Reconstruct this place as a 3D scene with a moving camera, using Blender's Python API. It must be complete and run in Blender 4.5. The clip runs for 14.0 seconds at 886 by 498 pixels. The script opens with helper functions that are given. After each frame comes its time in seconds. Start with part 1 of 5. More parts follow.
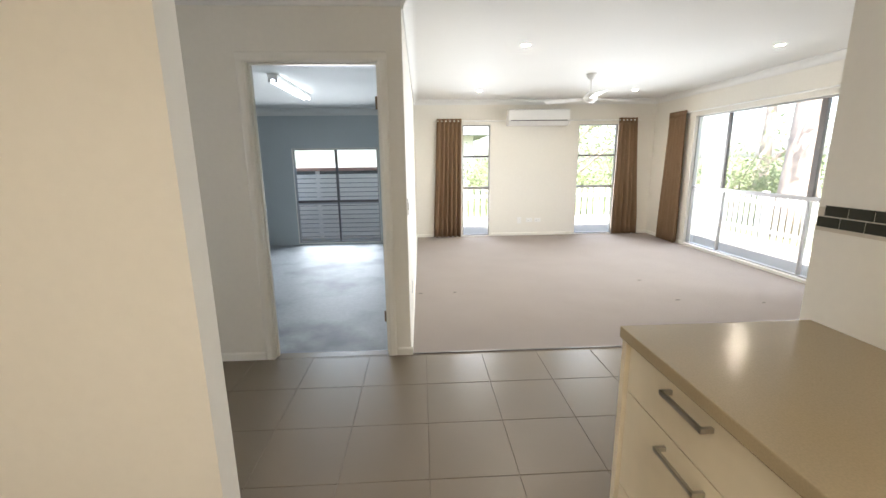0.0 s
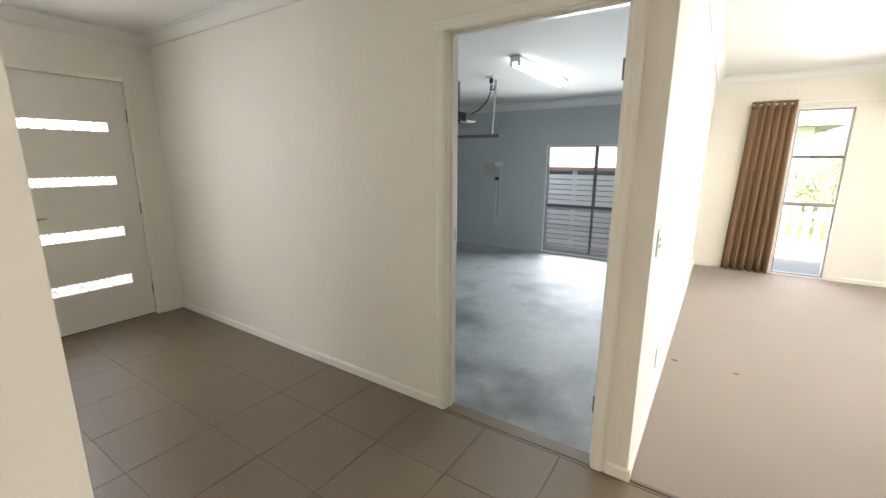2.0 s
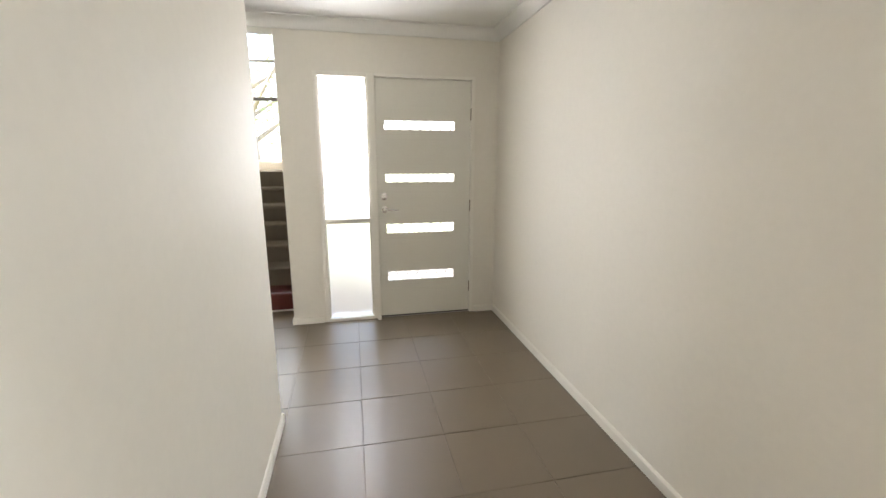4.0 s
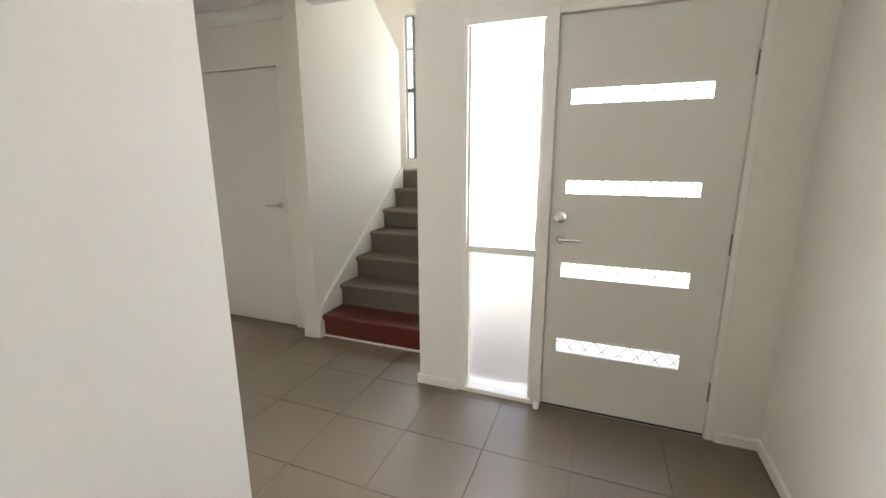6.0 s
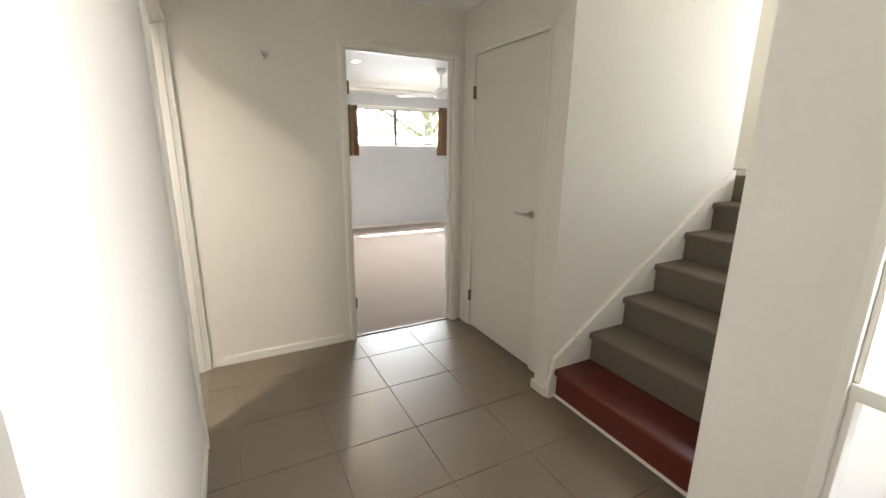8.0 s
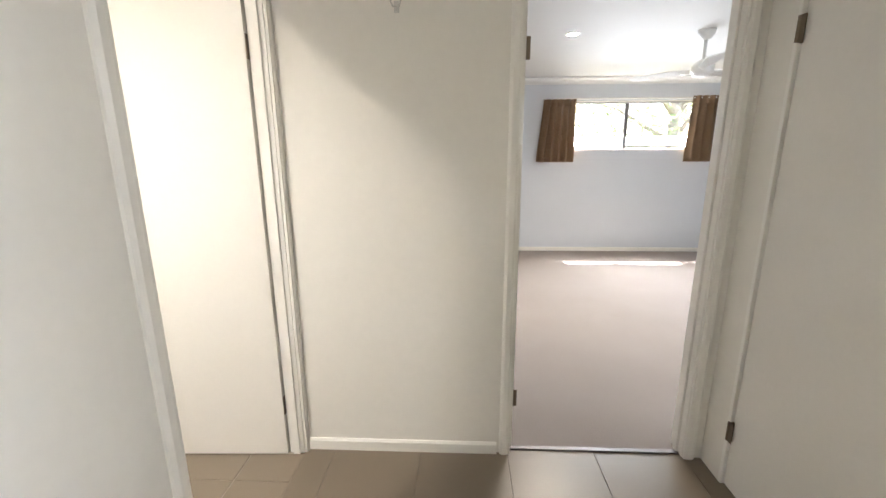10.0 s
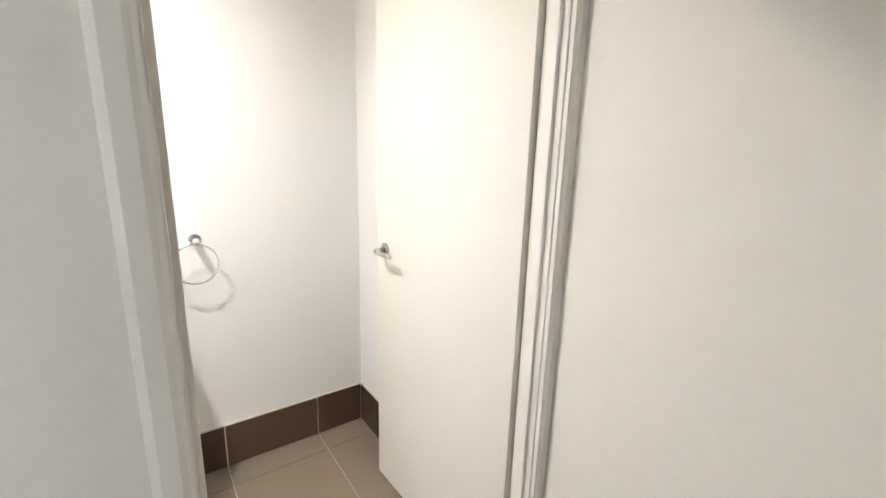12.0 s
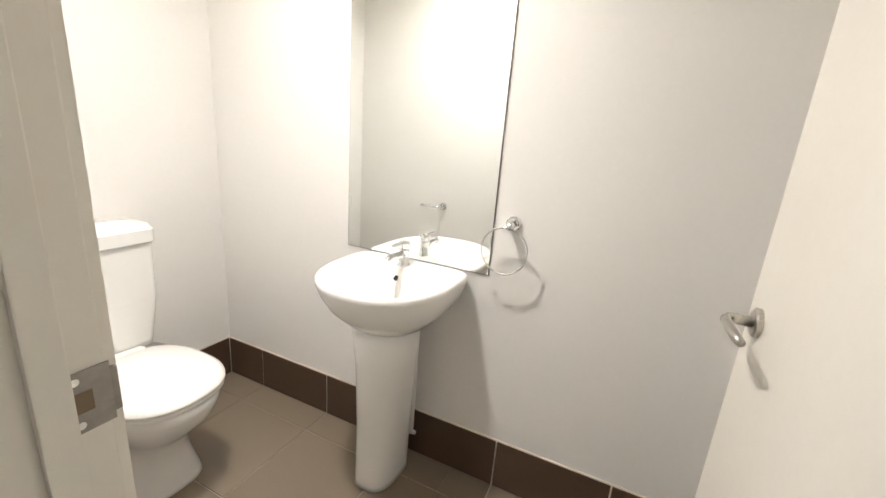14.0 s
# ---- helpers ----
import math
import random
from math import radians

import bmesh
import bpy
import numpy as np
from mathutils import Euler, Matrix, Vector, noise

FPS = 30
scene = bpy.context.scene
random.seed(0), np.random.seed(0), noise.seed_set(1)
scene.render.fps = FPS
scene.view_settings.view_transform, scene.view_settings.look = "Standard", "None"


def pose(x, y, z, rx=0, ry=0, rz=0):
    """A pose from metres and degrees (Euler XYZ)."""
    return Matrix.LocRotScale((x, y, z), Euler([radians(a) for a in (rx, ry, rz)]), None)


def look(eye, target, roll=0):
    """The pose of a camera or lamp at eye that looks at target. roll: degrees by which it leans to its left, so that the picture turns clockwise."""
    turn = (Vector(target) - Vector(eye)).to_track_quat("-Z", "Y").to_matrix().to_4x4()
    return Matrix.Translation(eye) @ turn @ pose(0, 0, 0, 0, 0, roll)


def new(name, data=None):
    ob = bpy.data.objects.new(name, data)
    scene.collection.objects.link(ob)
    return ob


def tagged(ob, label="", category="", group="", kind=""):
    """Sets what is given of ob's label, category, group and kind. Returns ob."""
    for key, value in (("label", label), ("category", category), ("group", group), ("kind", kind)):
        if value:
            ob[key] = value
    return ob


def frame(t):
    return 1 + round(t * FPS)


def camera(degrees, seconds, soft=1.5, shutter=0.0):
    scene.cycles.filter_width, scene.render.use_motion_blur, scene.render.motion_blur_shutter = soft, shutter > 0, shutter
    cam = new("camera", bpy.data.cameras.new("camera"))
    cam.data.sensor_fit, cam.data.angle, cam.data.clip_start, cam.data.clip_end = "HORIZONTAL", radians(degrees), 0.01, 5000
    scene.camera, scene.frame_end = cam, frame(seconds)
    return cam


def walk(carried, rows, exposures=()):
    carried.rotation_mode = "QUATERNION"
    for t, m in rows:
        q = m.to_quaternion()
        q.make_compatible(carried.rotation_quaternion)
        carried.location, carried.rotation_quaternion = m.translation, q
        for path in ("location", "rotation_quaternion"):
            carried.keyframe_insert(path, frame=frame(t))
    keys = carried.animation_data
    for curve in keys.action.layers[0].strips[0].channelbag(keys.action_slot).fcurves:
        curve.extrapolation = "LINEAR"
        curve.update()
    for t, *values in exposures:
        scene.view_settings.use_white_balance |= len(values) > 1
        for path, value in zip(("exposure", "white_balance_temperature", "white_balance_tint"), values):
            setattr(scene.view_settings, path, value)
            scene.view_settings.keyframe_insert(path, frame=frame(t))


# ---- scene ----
cam = camera(93.6, 14.0)
PATH = [
    (0, (0.102, -2.888, 1.416), (0.2, -0.935, 0.998), -0.7),
    (0.5, (0.15, -2.61, 1.408), (0.074, -0.654, 0.997), -0.7),
    (1, (0.179, -2.318, 1.424), (-0.167, -0.392, 1.009), -0.6),
    (1.5, (0.21, -2.05, 1.427), (-0.486, -0.222, 1.01), -0.2),
    (2, (0.201, -1.836, 1.441), (-0.877, -0.207, 1.014), 0.2),
    (2.5, (0.102, -1.641, 1.467), (-1.319, -0.306, 1.021), 0.3),
    (3, (-0.028, -1.479, 1.454), (-1.71, -0.494, 1.004), 0.3),
    (3.5, (-0.217, -1.379, 1.415), (-2.051, -0.707, 0.983), 0.2),
    (5.8, (-1.76, -0.814, 1.383), (-3.635, -1.362, 0.955), -0.2),
    (6, (-1.883, -0.806, 1.396), (-3.708, -1.502, 0.964), -0.1),
    (6.5, (-2.186, -0.866, 1.39), (-3.831, -1.913, 0.944), 0.1),
    (7, (-2.447, -0.949, 1.394), (-3.85, -2.301, 0.942), 0.5),
    (7.5, (-2.693, -0.999, 1.408), (-3.82, -2.586, 0.948), 0.5),
    (7.7, (-2.758, -1.058, 1.428), (-3.79, -2.705, 0.957), 0.6),
    (10, (-3.387, -2.322, 1.411), (-3.296, -4.266, 0.95), -0.3),
    (10.5, (-3.422, -2.597, 1.394), (-2.999, -4.5, 0.951), -0.2),
    (11, (-3.39, -2.838, 1.388), (-2.556, -4.608, 0.956), 0.4),
    (11.5, (-3.346, -3.028, 1.392), (-2.113, -4.547, 0.976), 0.8),
    (12, (-3.275, -3.229, 1.395), (-1.698, -4.377, 0.954), 1.6),
    (12.5, (-3.208, -3.405, 1.376), (-1.376, -4.067, 0.921), 2.0),
    (13, (-3.045, -3.561, 1.388), (-1.11, -3.667, 0.894), 3.0),
    (13.5, (-2.898, -3.667, 1.359), (-1.01, -3.263, 0.84), 3.7),
    (14, (-2.745, -3.742, 1.314), (-0.997, -2.93, 0.781), 4.4),
]
walk(cam, [(t, look(eye, target, roll)) for t, eye, target, roll in PATH],
     [(0.0, 2.72, 6400, 10), (1.0, 2.75, 6450, 10), (2.0, 3.05, 6800, 10), (3.5, 3.28, 6850, 10), (6.0, 3.3, 6550, 10), (7.0, 3.3, 6800, 10), (10.0, 3.6, 6400, 11),
      (11.0, 3.5, 6300, 11), (12.5, 3.38, 6150, 12), (13.5, 3.05, 6450, 11), (14.0, 3.0, 6450, 11)])



# ---- world, sun, window light, exposure ----
world = bpy.data.worlds.new("sky")
scene.world = world
world.use_nodes = True
wn = world.node_tree
sky = wn.nodes.new("ShaderNodeTexSky")
sky.sky_type = "NISHITA"
sky.sun_disc = False
sky.sun_elevation = radians(66)
sky.sun_rotation = radians(195)
sky.air_density = 1.0
sky.dust_density = 2.5
wn.nodes["Background"].inputs["Strength"].default_value = 0.15
wn.links.new(sky.outputs["Color"], wn.nodes["Background"].inputs["Color"])


def lamp(name, kind, m, energy, colour=(1, 1, 1), **kw):
    d = bpy.data.lights.new(name, kind)
    d.energy, d.color = energy, colour
    for k, v in kw.items():
        if k == "size":
            d.size = v
        if k == "size_y":
            d.shape, d.size_y = "RECTANGLE", v
        if k == "radius":
            d.shadow_soft_size = v
        if k == "spot":
            d.spot_size, d.spot_blend = radians(v), 1.0
        if k == "spread":
            d.spread = radians(v)
        if k == "angle":
            d.angle = radians(v)
    ob = new(name, d)
    ob.matrix_world = m
    return ob


SUN_TO = Vector((-0.12, -0.40, 0.95)).normalized()
lamp("sun", "SUN", look((0, -20, 60), Vector((0, -20, 60)) - SUN_TO), 5.0, (1.0, 0.95, 0.88), angle=0.53)
# daylight in the window openings
LN_IN = 4.84
lamp("daylight_living_a", "AREA", look((1.11, LN_IN, 1.05), (1.11, 3, 1.0)), 3.6, (0.90, 0.95, 1.0), size=0.5, size_y=1.95, spread=104)
lamp("daylight_living_b", "AREA", look((3.36, LN_IN, 1.05), (3.36, 3, 1.0)), 4.8, (0.90, 0.95, 1.0), size=0.7, size_y=1.95, spread=104)
lamp("daylight_living_c", "AREA", look((4.43, 2.3, 1.05), (2.8, 2.3, 1.02)), 9.5, (0.90, 0.95, 1.0), size=2.6, size_y=1.95, spread=104)
lamp("daylight_garage", "AREA", look((-1.34, 4.44, 0.82), (-1.34, 2, 0.82)), 6.8, (0.86, 0.93, 1.0), size=1.35, size_y=1.55, spread=130)
lamp("daylight_sidelight", "AREA", look((-4.24, -1.307, 1.52), (-2.5, -1.307, 1.4)), 2.3, (0.93, 0.95, 1.0), size=0.36, size_y=1.0)
lamp("daylight_door", "AREA", look((-4.50, -0.65, 1.05), (0, -0.65, 1.05)), 0.7, (0.98, 0.98, 1.0), size=0.8, size_y=2.0)
lamp("daylight_stair", "AREA", look((-7.10, -2.6, 2.25), (-4, -2.6, 2.25)), 4, (0.92, 0.96, 1.0), size=1.0, size_y=1.7)
lamp("daylight_bedroom", "AREA", look((-5.6, -8.22, 1.72), (-5.6, -7.2, 1.25)), 8, (0.85, 0.92, 1.0), size=1.9, size_y=0.6, spread=115)


# ---- materials ----
def mat(name, colour, rough=0.5, metal=0.0, grain=0.0, grain_scale=60.0, bump=0.0, bump_scale=200.0, stain=0.0, stain_scale=1.5,
        second=None, spec=0.5, stain_lo=0.35, stain_hi=0.75, transmission=0.0, emit=None, emit_strength=0.0, random=0.0, coat=0.0, vary=True):
    m = bpy.data.materials.new(name)
    m.use_nodes = True
    nt = m.node_tree
    b = nt.nodes["Principled BSDF"]
    b.inputs["Base Color"].default_value = (*colour, 1)
    b.inputs["Roughness"].default_value = rough
    b.inputs["Metallic"].default_value = metal
    b.inputs["Specular IOR Level"].default_value = spec
    b.inputs["Transmission Weight"].default_value = transmission
    b.inputs["Coat Weight"].default_value = coat
    if emit:
        b.inputs["Emission Color"].default_value = (*emit, 1)
        b.inputs["Emission Strength"].default_value = emit_strength
    tc = nt.nodes.new("ShaderNodeTexCoord")
    geo = nt.nodes.new("ShaderNodeNewGeometry")
    pos = geo.outputs["Position"]
    out = None

    def mix(a, fac, colour2, amount):
        mx = nt.nodes.new("ShaderNodeMix")
        mx.data_type = "RGBA"
        if a is None:
            mx.inputs["A"].default_value = (*colour, 1)
        else:
            nt.links.new(a, mx.inputs["A"])
        mx.inputs["B"].default_value = (*colour2, 1)
        ml = nt.nodes.new("ShaderNodeMath")
        ml.operation = "MULTIPLY"
        nt.links.new(fac, ml.inputs[0])
        ml.inputs[1].default_value = amount
        nt.links.new(ml.outputs[0], mx.inputs["Factor"])
        return mx.outputs["Result"]

    def noise_fac(scale, lo, hi, detail=6.0):
        n = nt.nodes.new("ShaderNodeTexNoise")
        n.inputs["Scale"].default_value = scale
        n.inputs["Detail"].default_value = detail
        nt.links.new(pos, n.inputs["Vector"])
        r = nt.nodes.new("ShaderNodeMapRange")
        r.inputs["From Min"].default_value, r.inputs["From Max"].default_value = lo, hi
        nt.links.new(n.outputs["Fac"], r.inputs["Value"])
        return r.outputs["Result"]

    dark = second or tuple(c * 0.6 for c in colour)
    if stain:
        out = mix(out, noise_fac(stain_scale, stain_lo, stain_hi, 4.0), dark, stain)
    if grain:
        out = mix(out, noise_fac(grain_scale, 0.35, 0.7, 3.0), dark, grain)
    if random:
        oi = nt.nodes.new("ShaderNodeObjectInfo")
        out = mix(out, oi.outputs["Random"], dark, random)
    if out is not None:
        nt.links.new(out, b.inputs["Base Color"])
    if (stain or grain) and vary:
        rr = nt.nodes.new("ShaderNodeMapRange")
        rr.inputs["To Min"].default_value = max(0.02, rough - 0.02)
        rr.inputs["To Max"].default_value = min(1.0, rough + 0.03)
        nt.links.new(noise_fac(stain_scale * 2.3, 0.3, 0.7), rr.inputs["Value"])
        nt.links.new(rr.outputs["Result"], b.inputs["Roughness"])
    if bump:
        n = nt.nodes.new("ShaderNodeTexNoise")
        n.inputs["Scale"].default_value = bump_scale
        n.inputs["Detail"].default_value = 3
        nt.links.new(pos, n.inputs["Vector"])
        bp = nt.nodes.new("ShaderNodeBump")
        bp.inputs["Strength"].default_value = bump
        bp.inputs["Distance"].default_value = 0.004
        nt.links.new(n.outputs["Fac"], bp.inputs["Height"])
        nt.links.new(bp.outputs["Normal"], b.inputs["Normal"])
    return m


WALL = mat("painted_plaster", (0.80, 0.765, 0.69), 0.68, grain=0.05, grain_scale=30, stain=0.05, stain_scale=1.2, bump=0.06, bump_scale=140)
WALL_BLUE = mat("painted_plaster_blue_grey", (0.52, 0.56, 0.57), 0.6, grain=0.06, stain=0.08, bump=0.06, bump_scale=140)
WALL_BED = mat("painted_plaster_pale_blue", (0.665, 0.685, 0.71), 0.6, grain=0.05, stain=0.05, bump=0.06, bump_scale=140)
WALL_WC = mat("painted_plaster_white", (0.77, 0.755, 0.725), 0.6, grain=0.04, stain=0.04, bump=0.05, bump_scale=140)
CEIL = mat("ceiling_paint", (0.80, 0.79, 0.76), 0.7, grain=0.04, stain=0.04, bump=0.04)
TRIM = mat("gloss_trim_paint", (0.82, 0.79, 0.72), 0.3, grain=0.015, stain=0.02)
DOOR_PAINT = mat("door_paint", (0.77, 0.735, 0.665), 0.35, grain=0.04, stain=0.05, bump=0.04, bump_scale=90)
FRONT_PAINT = mat("front_door_paint", (0.74, 0.72, 0.65), 0.33, grain=0.05, stain=0.06, bump=0.04, bump_scale=90)
TILE = mat("grey_brown_porcelain", (0.195, 0.154, 0.108), 0.34, grain=0.10, grain_scale=140, stain=0.10, stain_scale=1.7, random=0.05, vary=False)
TILE_WC = mat("brown_porcelain", (0.22, 0.175, 0.125), 0.33, grain=0.10, grain_scale=140, stain=0.10, stain_scale=2, random=0.05, vary=False)
TILE_SKIRT = mat("dark_brown_glazed_tile", (0.085, 0.052, 0.033), 0.25, grain=0.10, grain_scale=100, stain=0.1, random=0.1, vary=False)
GROUT = mat("dark_grout", (0.180, 0.141, 0.103), 0.9, grain=0.2, grain_scale=150)
GROUT_WC = mat("pale_grout", (0.62, 0.56, 0.47), 0.9, grain=0.15, grain_scale=150)
CARPET = mat("beige_carpet", (0.36, 0.312, 0.285), 0.97, grain=0.35, grain_scale=260, stain=0.16, stain_scale=2.2, bump=0.9, bump_scale=420, spec=0.1)
STAIR_CARPET = mat("taupe_stair_carpet", (0.18, 0.150, 0.116), 0.97, grain=0.35, grain_scale=260, stain=0.12, stain_scale=3, bump=0.9, bump_scale=380, spec=0.1)
STAIN = mat("carpet_stain", (0.10, 0.08, 0.07), 0.95)
RED_WOOD = mat("red_stained_timber", (0.11, 0.019, 0.013), 0.28, grain=0.2, grain_scale=30, stain=0.1, stain_scale=3, vary=False)
CONCRETE = mat("sealed_concrete", (0.42, 0.44, 0.45), 0.58, grain=0.2, grain_scale=30, stain=0.9, stain_scale=1.3, stain_lo=0.47, stain_hi=0.66, second=(0.13, 0.14, 0.155), bump=0.12, bump_scale=60)
CURTAIN = mat("brown_curtain", (0.23, 0.145, 0.080), 0.85, grain=0.3, grain_scale=300, stain=0.15, bump=0.3, bump_scale=500, second=(0.14, 0.08, 0.04))
ALU = mat("grey_aluminium", (0.42, 0.41, 0.41), 0.35, metal=0.6, grain=0.05)
ALU_DARK = mat("dark_aluminium", (0.16, 0.145, 0.14), 0.4, metal=0.4, grain=0.05)
CHROME = mat("chrome", (0.80, 0.80, 0.80), 0.09, metal=1.0)
NICKEL = mat("brushed_nickel", (0.55, 0.53, 0.49), 0.28, metal=1.0, grain=0.1, grain_scale=200)
BRONZE = mat("aged_hinge_metal", (0.22, 0.17, 0.12), 0.4, metal=0.9, grain=0.2)
STEEL = mat("worn_steel", (0.36, 0.34, 0.31), 0.36, metal=0.85, grain=0.25, grain_scale=120, stain=0.4, stain_scale=40)
WHITE_PLASTIC = mat("white_plastic", (0.82, 0.81, 0.78), 0.3, grain=0.02)
BLACK = mat("black_plastic", (0.02, 0.02, 0.022), 0.45)
CERAMIC = mat("white_vitreous_china", (0.86, 0.85, 0.82), 0.08, spec=0.6, coat=0.3)
SEAT_PLASTIC = mat("white_seat_plastic", (0.86, 0.84, 0.80), 0.18)
BENCH = mat("tan_engineered_stone", (0.38, 0.30, 0.185), 0.16, grain=0.25, grain_scale=240, stain=0.08)
LAMINATE = mat("cream_laminate", (0.70, 0.61, 0.45), 0.32, grain=0.10, grain_scale=12, stain=0.10, stain_scale=3)
MOSAIC = mat("dark_mosaic_tile", (0.055, 0.055, 0.042), 0.15, random=0.5, grain=0.2)
MIRROR = mat("mirror_silver", (0.90, 0.92, 0.90), 0.01, metal=1.0)
LED = mat("lamp_glow", (1, 1, 1), 0.5, emit=(1.0, 0.86, 0.66), emit_strength=60)
TUBE_GLASS = mat("unlit_tube", (0.55, 0.57, 0.58), 0.2)
WOOD_FENCE = mat("white_picket_paint", (0.66, 0.66, 0.64), 0.6, grain=0.1, stain=0.15)
CLAD = mat("pale_corrugated_steel", (0.80, 0.76, 0.71), 0.45, grain=0.05, stain=0.1)
ROOFRED = mat("red_brown_fascia", (0.42, 0.25, 0.20), 0.6, stain=0.1)
GRASS = mat("lawn_green", (0.075, 0.105, 0.035), 0.9, grain=0.4, grain_scale=40, stain=0.4, stain_scale=0.8, second=(0.12, 0.11, 0.05), bump=0.6, bump_scale=60)
PAVING = mat("brick_red_paving", (0.58, 0.30, 0.25), 0.8, grain=0.2, stain=0.3)
DECK = mat("grey_paving", (0.20, 0.195, 0.18), 0.85, grain=0.2, stain=0.2)
BARK = mat("pale_gum_bark", (0.42, 0.34, 0.29), 0.85, grain=0.3, grain_scale=9, stain=0.6, stain_scale=3, second=(0.20, 0.16, 0.14), bump=0.5, bump_scale=25)
LEAF = mat("gum_leaf", (0.15, 0.18, 0.085), 0.6, random=0.3, grain=0.3, grain_scale=3, second=(0.18, 0.20, 0.10))


def leafy(m):
    """Leaves let part of the light through."""
    nt = m.node_tree
    b = nt.nodes["Principled BSDF"]
    tr = nt.nodes.new("ShaderNodeBsdfTranslucent")
    tr.inputs["Color"].default_value = (0.42, 0.46, 0.26, 1)
    mx = nt.nodes.new("ShaderNodeMixShader")
    mx.inputs[0].default_value = 0.45
    nt.links.new(b.outputs[0], mx.inputs[1])
    nt.links.new(tr.outputs[0], mx.inputs[2])
    nt.links.new(mx.outputs[0], nt.nodes["Material Output"].inputs["Surface"])


leafy(LEAF)


def glass(name, colour=(1, 1, 1), rough=0.0):
    m = bpy.data.materials.new(name)
    m.use_nodes = True
    nt = m.node_tree
    b = nt.nodes["Principled BSDF"]
    b.inputs["Base Color"].default_value = (*colour, 1)
    b.inputs["Transmission Weight"].default_value = 1.0
    b.inputs["Roughness"].default_value = rough
    b.inputs["IOR"].default_value = 1.45
    return m


GLASS = glass("clear_glass")
FROSTED = glass("frosted_glass", (0.97, 0.96, 0.98), 0.6)


# ---- mesh helpers ----
def box_bm(bm, x0, x1, y0, y1, z0, z1, bevel=0.0):
    vs = [bm.verts.new((x, y, z)) for x in (x0, x1) for y in (y0, y1) for z in (z0, z1)]
    fs = [bm.faces.new([vs[i] for i in q]) for q in ((0, 1, 3, 2), (4, 6, 7, 5), (0, 4, 5, 1), (2, 3, 7, 6), (0, 2, 6, 4), (1, 5, 7, 3))]
    if bevel:
        es = list({e for f in fs for e in f.edges})
        bmesh.ops.bevel(bm, geom=es, offset=bevel, segments=2, affect="EDGES", profile=0.6)
    return bm


def box(x0, x1, y0, y1, z0, z1, bevel=0.0):
    return box_bm(bmesh.new(), min(x0, x1), max(x0, x1), min(y0, y1), max(y0, y1), min(z0, z1), max(z0, z1), bevel)


def finish(bm, name, material, smooth=False):
    bmesh.ops.recalc_face_normals(bm, faces=bm.faces)
    me = bpy.data.meshes.new(name)
    bm.to_mesh(me)
    bm.free()
    me.materials.append(material)
    if smooth:
        for p in me.polygons:
            p.use_smooth = True
    return me


def part(name, bm, material, parent=None, label="", smooth=False):
    ob = new(name, finish(bm, name, material, smooth))
    if parent is not None:
        ob.parent = parent
    if label:
        ob["label"] = label
    return ob


def empty(name, m, label, category, group=""):
    ob = new(name)
    ob.matrix_world = m
    ob.empty_display_size = 0.05
    return tagged(ob, label, category, group)


def structure(name, bm, material, label, category, smooth=False):
    return tagged(part(name, bm, material, smooth=smooth), label, category, kind="structure")


def tube_bm(bm, pts, r, n=10, cap=True):
    """A round tube along points; r may be a list."""
    pts = [Vector(p) for p in pts]
    rs = r if isinstance(r, (list, tuple)) else [r] * len(pts)
    rings = []
    up = None
    for i, p in enumerate(pts):
        d = (pts[min(i + 1, len(pts) - 1)] - pts[max(i - 1, 0)]).normalized()
        if up is None:
            up = Vector((0, 0, 1)) if abs(d.z) < 0.9 else Vector((1, 0, 0))
        a = d.cross(up).normalized()
        b = a.cross(d).normalized()
        up = b
        rings.append([bm.verts.new(p + rs[i] * (math.cos(2 * math.pi * k / n) * a + math.sin(2 * math.pi * k / n) * b)) for k in range(n)])
    for r0, r1 in zip(rings, rings[1:]):
        for k in range(n):
            bm.faces.new((r0[k], r0[(k + 1) % n], r1[(k + 1) % n], r1[k]))
    if cap:
        bm.faces.new(rings[0][::-1])
        bm.faces.new(rings[-1])
    return bm


def loft_bm(bm, rings, cap0=True, cap1=True, closed=True):
    vr = [[bm.verts.new(p) for p in ring] for ring in rings]
    n = len(vr[0])
    for r0, r1 in zip(vr, vr[1:]):
        for k in range(n if closed else n - 1):
            bm.faces.new((r0[k], r0[(k + 1) % n], r1[(k + 1) % n], r1[k]))
    if cap0:
        bm.faces.new(vr[0][::-1])
    if cap1:
        bm.faces.new(vr[-1])
    return bm


def prism_bm(bm, outline, axis, a, b):
    """Extrude a 2D outline along axis from a to b."""
    def p3(u, v, w):
        return {"x": (w, u, v), "y": (u, w, v), "z": (u, v, w)}[axis]
    return loft_bm(bm, [[p3(u, v, a) for u, v in outline], [p3(u, v, b) for u, v in outline]])


# ---- plan ----
CH = 2.45          # ceiling
BC = 2.33          # bedroom ceiling
GF, GC = -0.02, 2.265   # garage floor and ceiling
HN = 0.0           # hall north wall
HS = -1.685        # hall south wall
FX = -4.08         # front door wall
VX = -2.637         # vestibule east wall
VS = -4.05         # vestibule south wall
CX = -4.51         # closet wall
LN, LE = 4.81, 4.40    # living north and east walls
WE, WN, WS = -1.418, -1.93, -4.07   # toilet room walls
BY = -8.2          # bedroom south wall
DH = 2.04          # door head


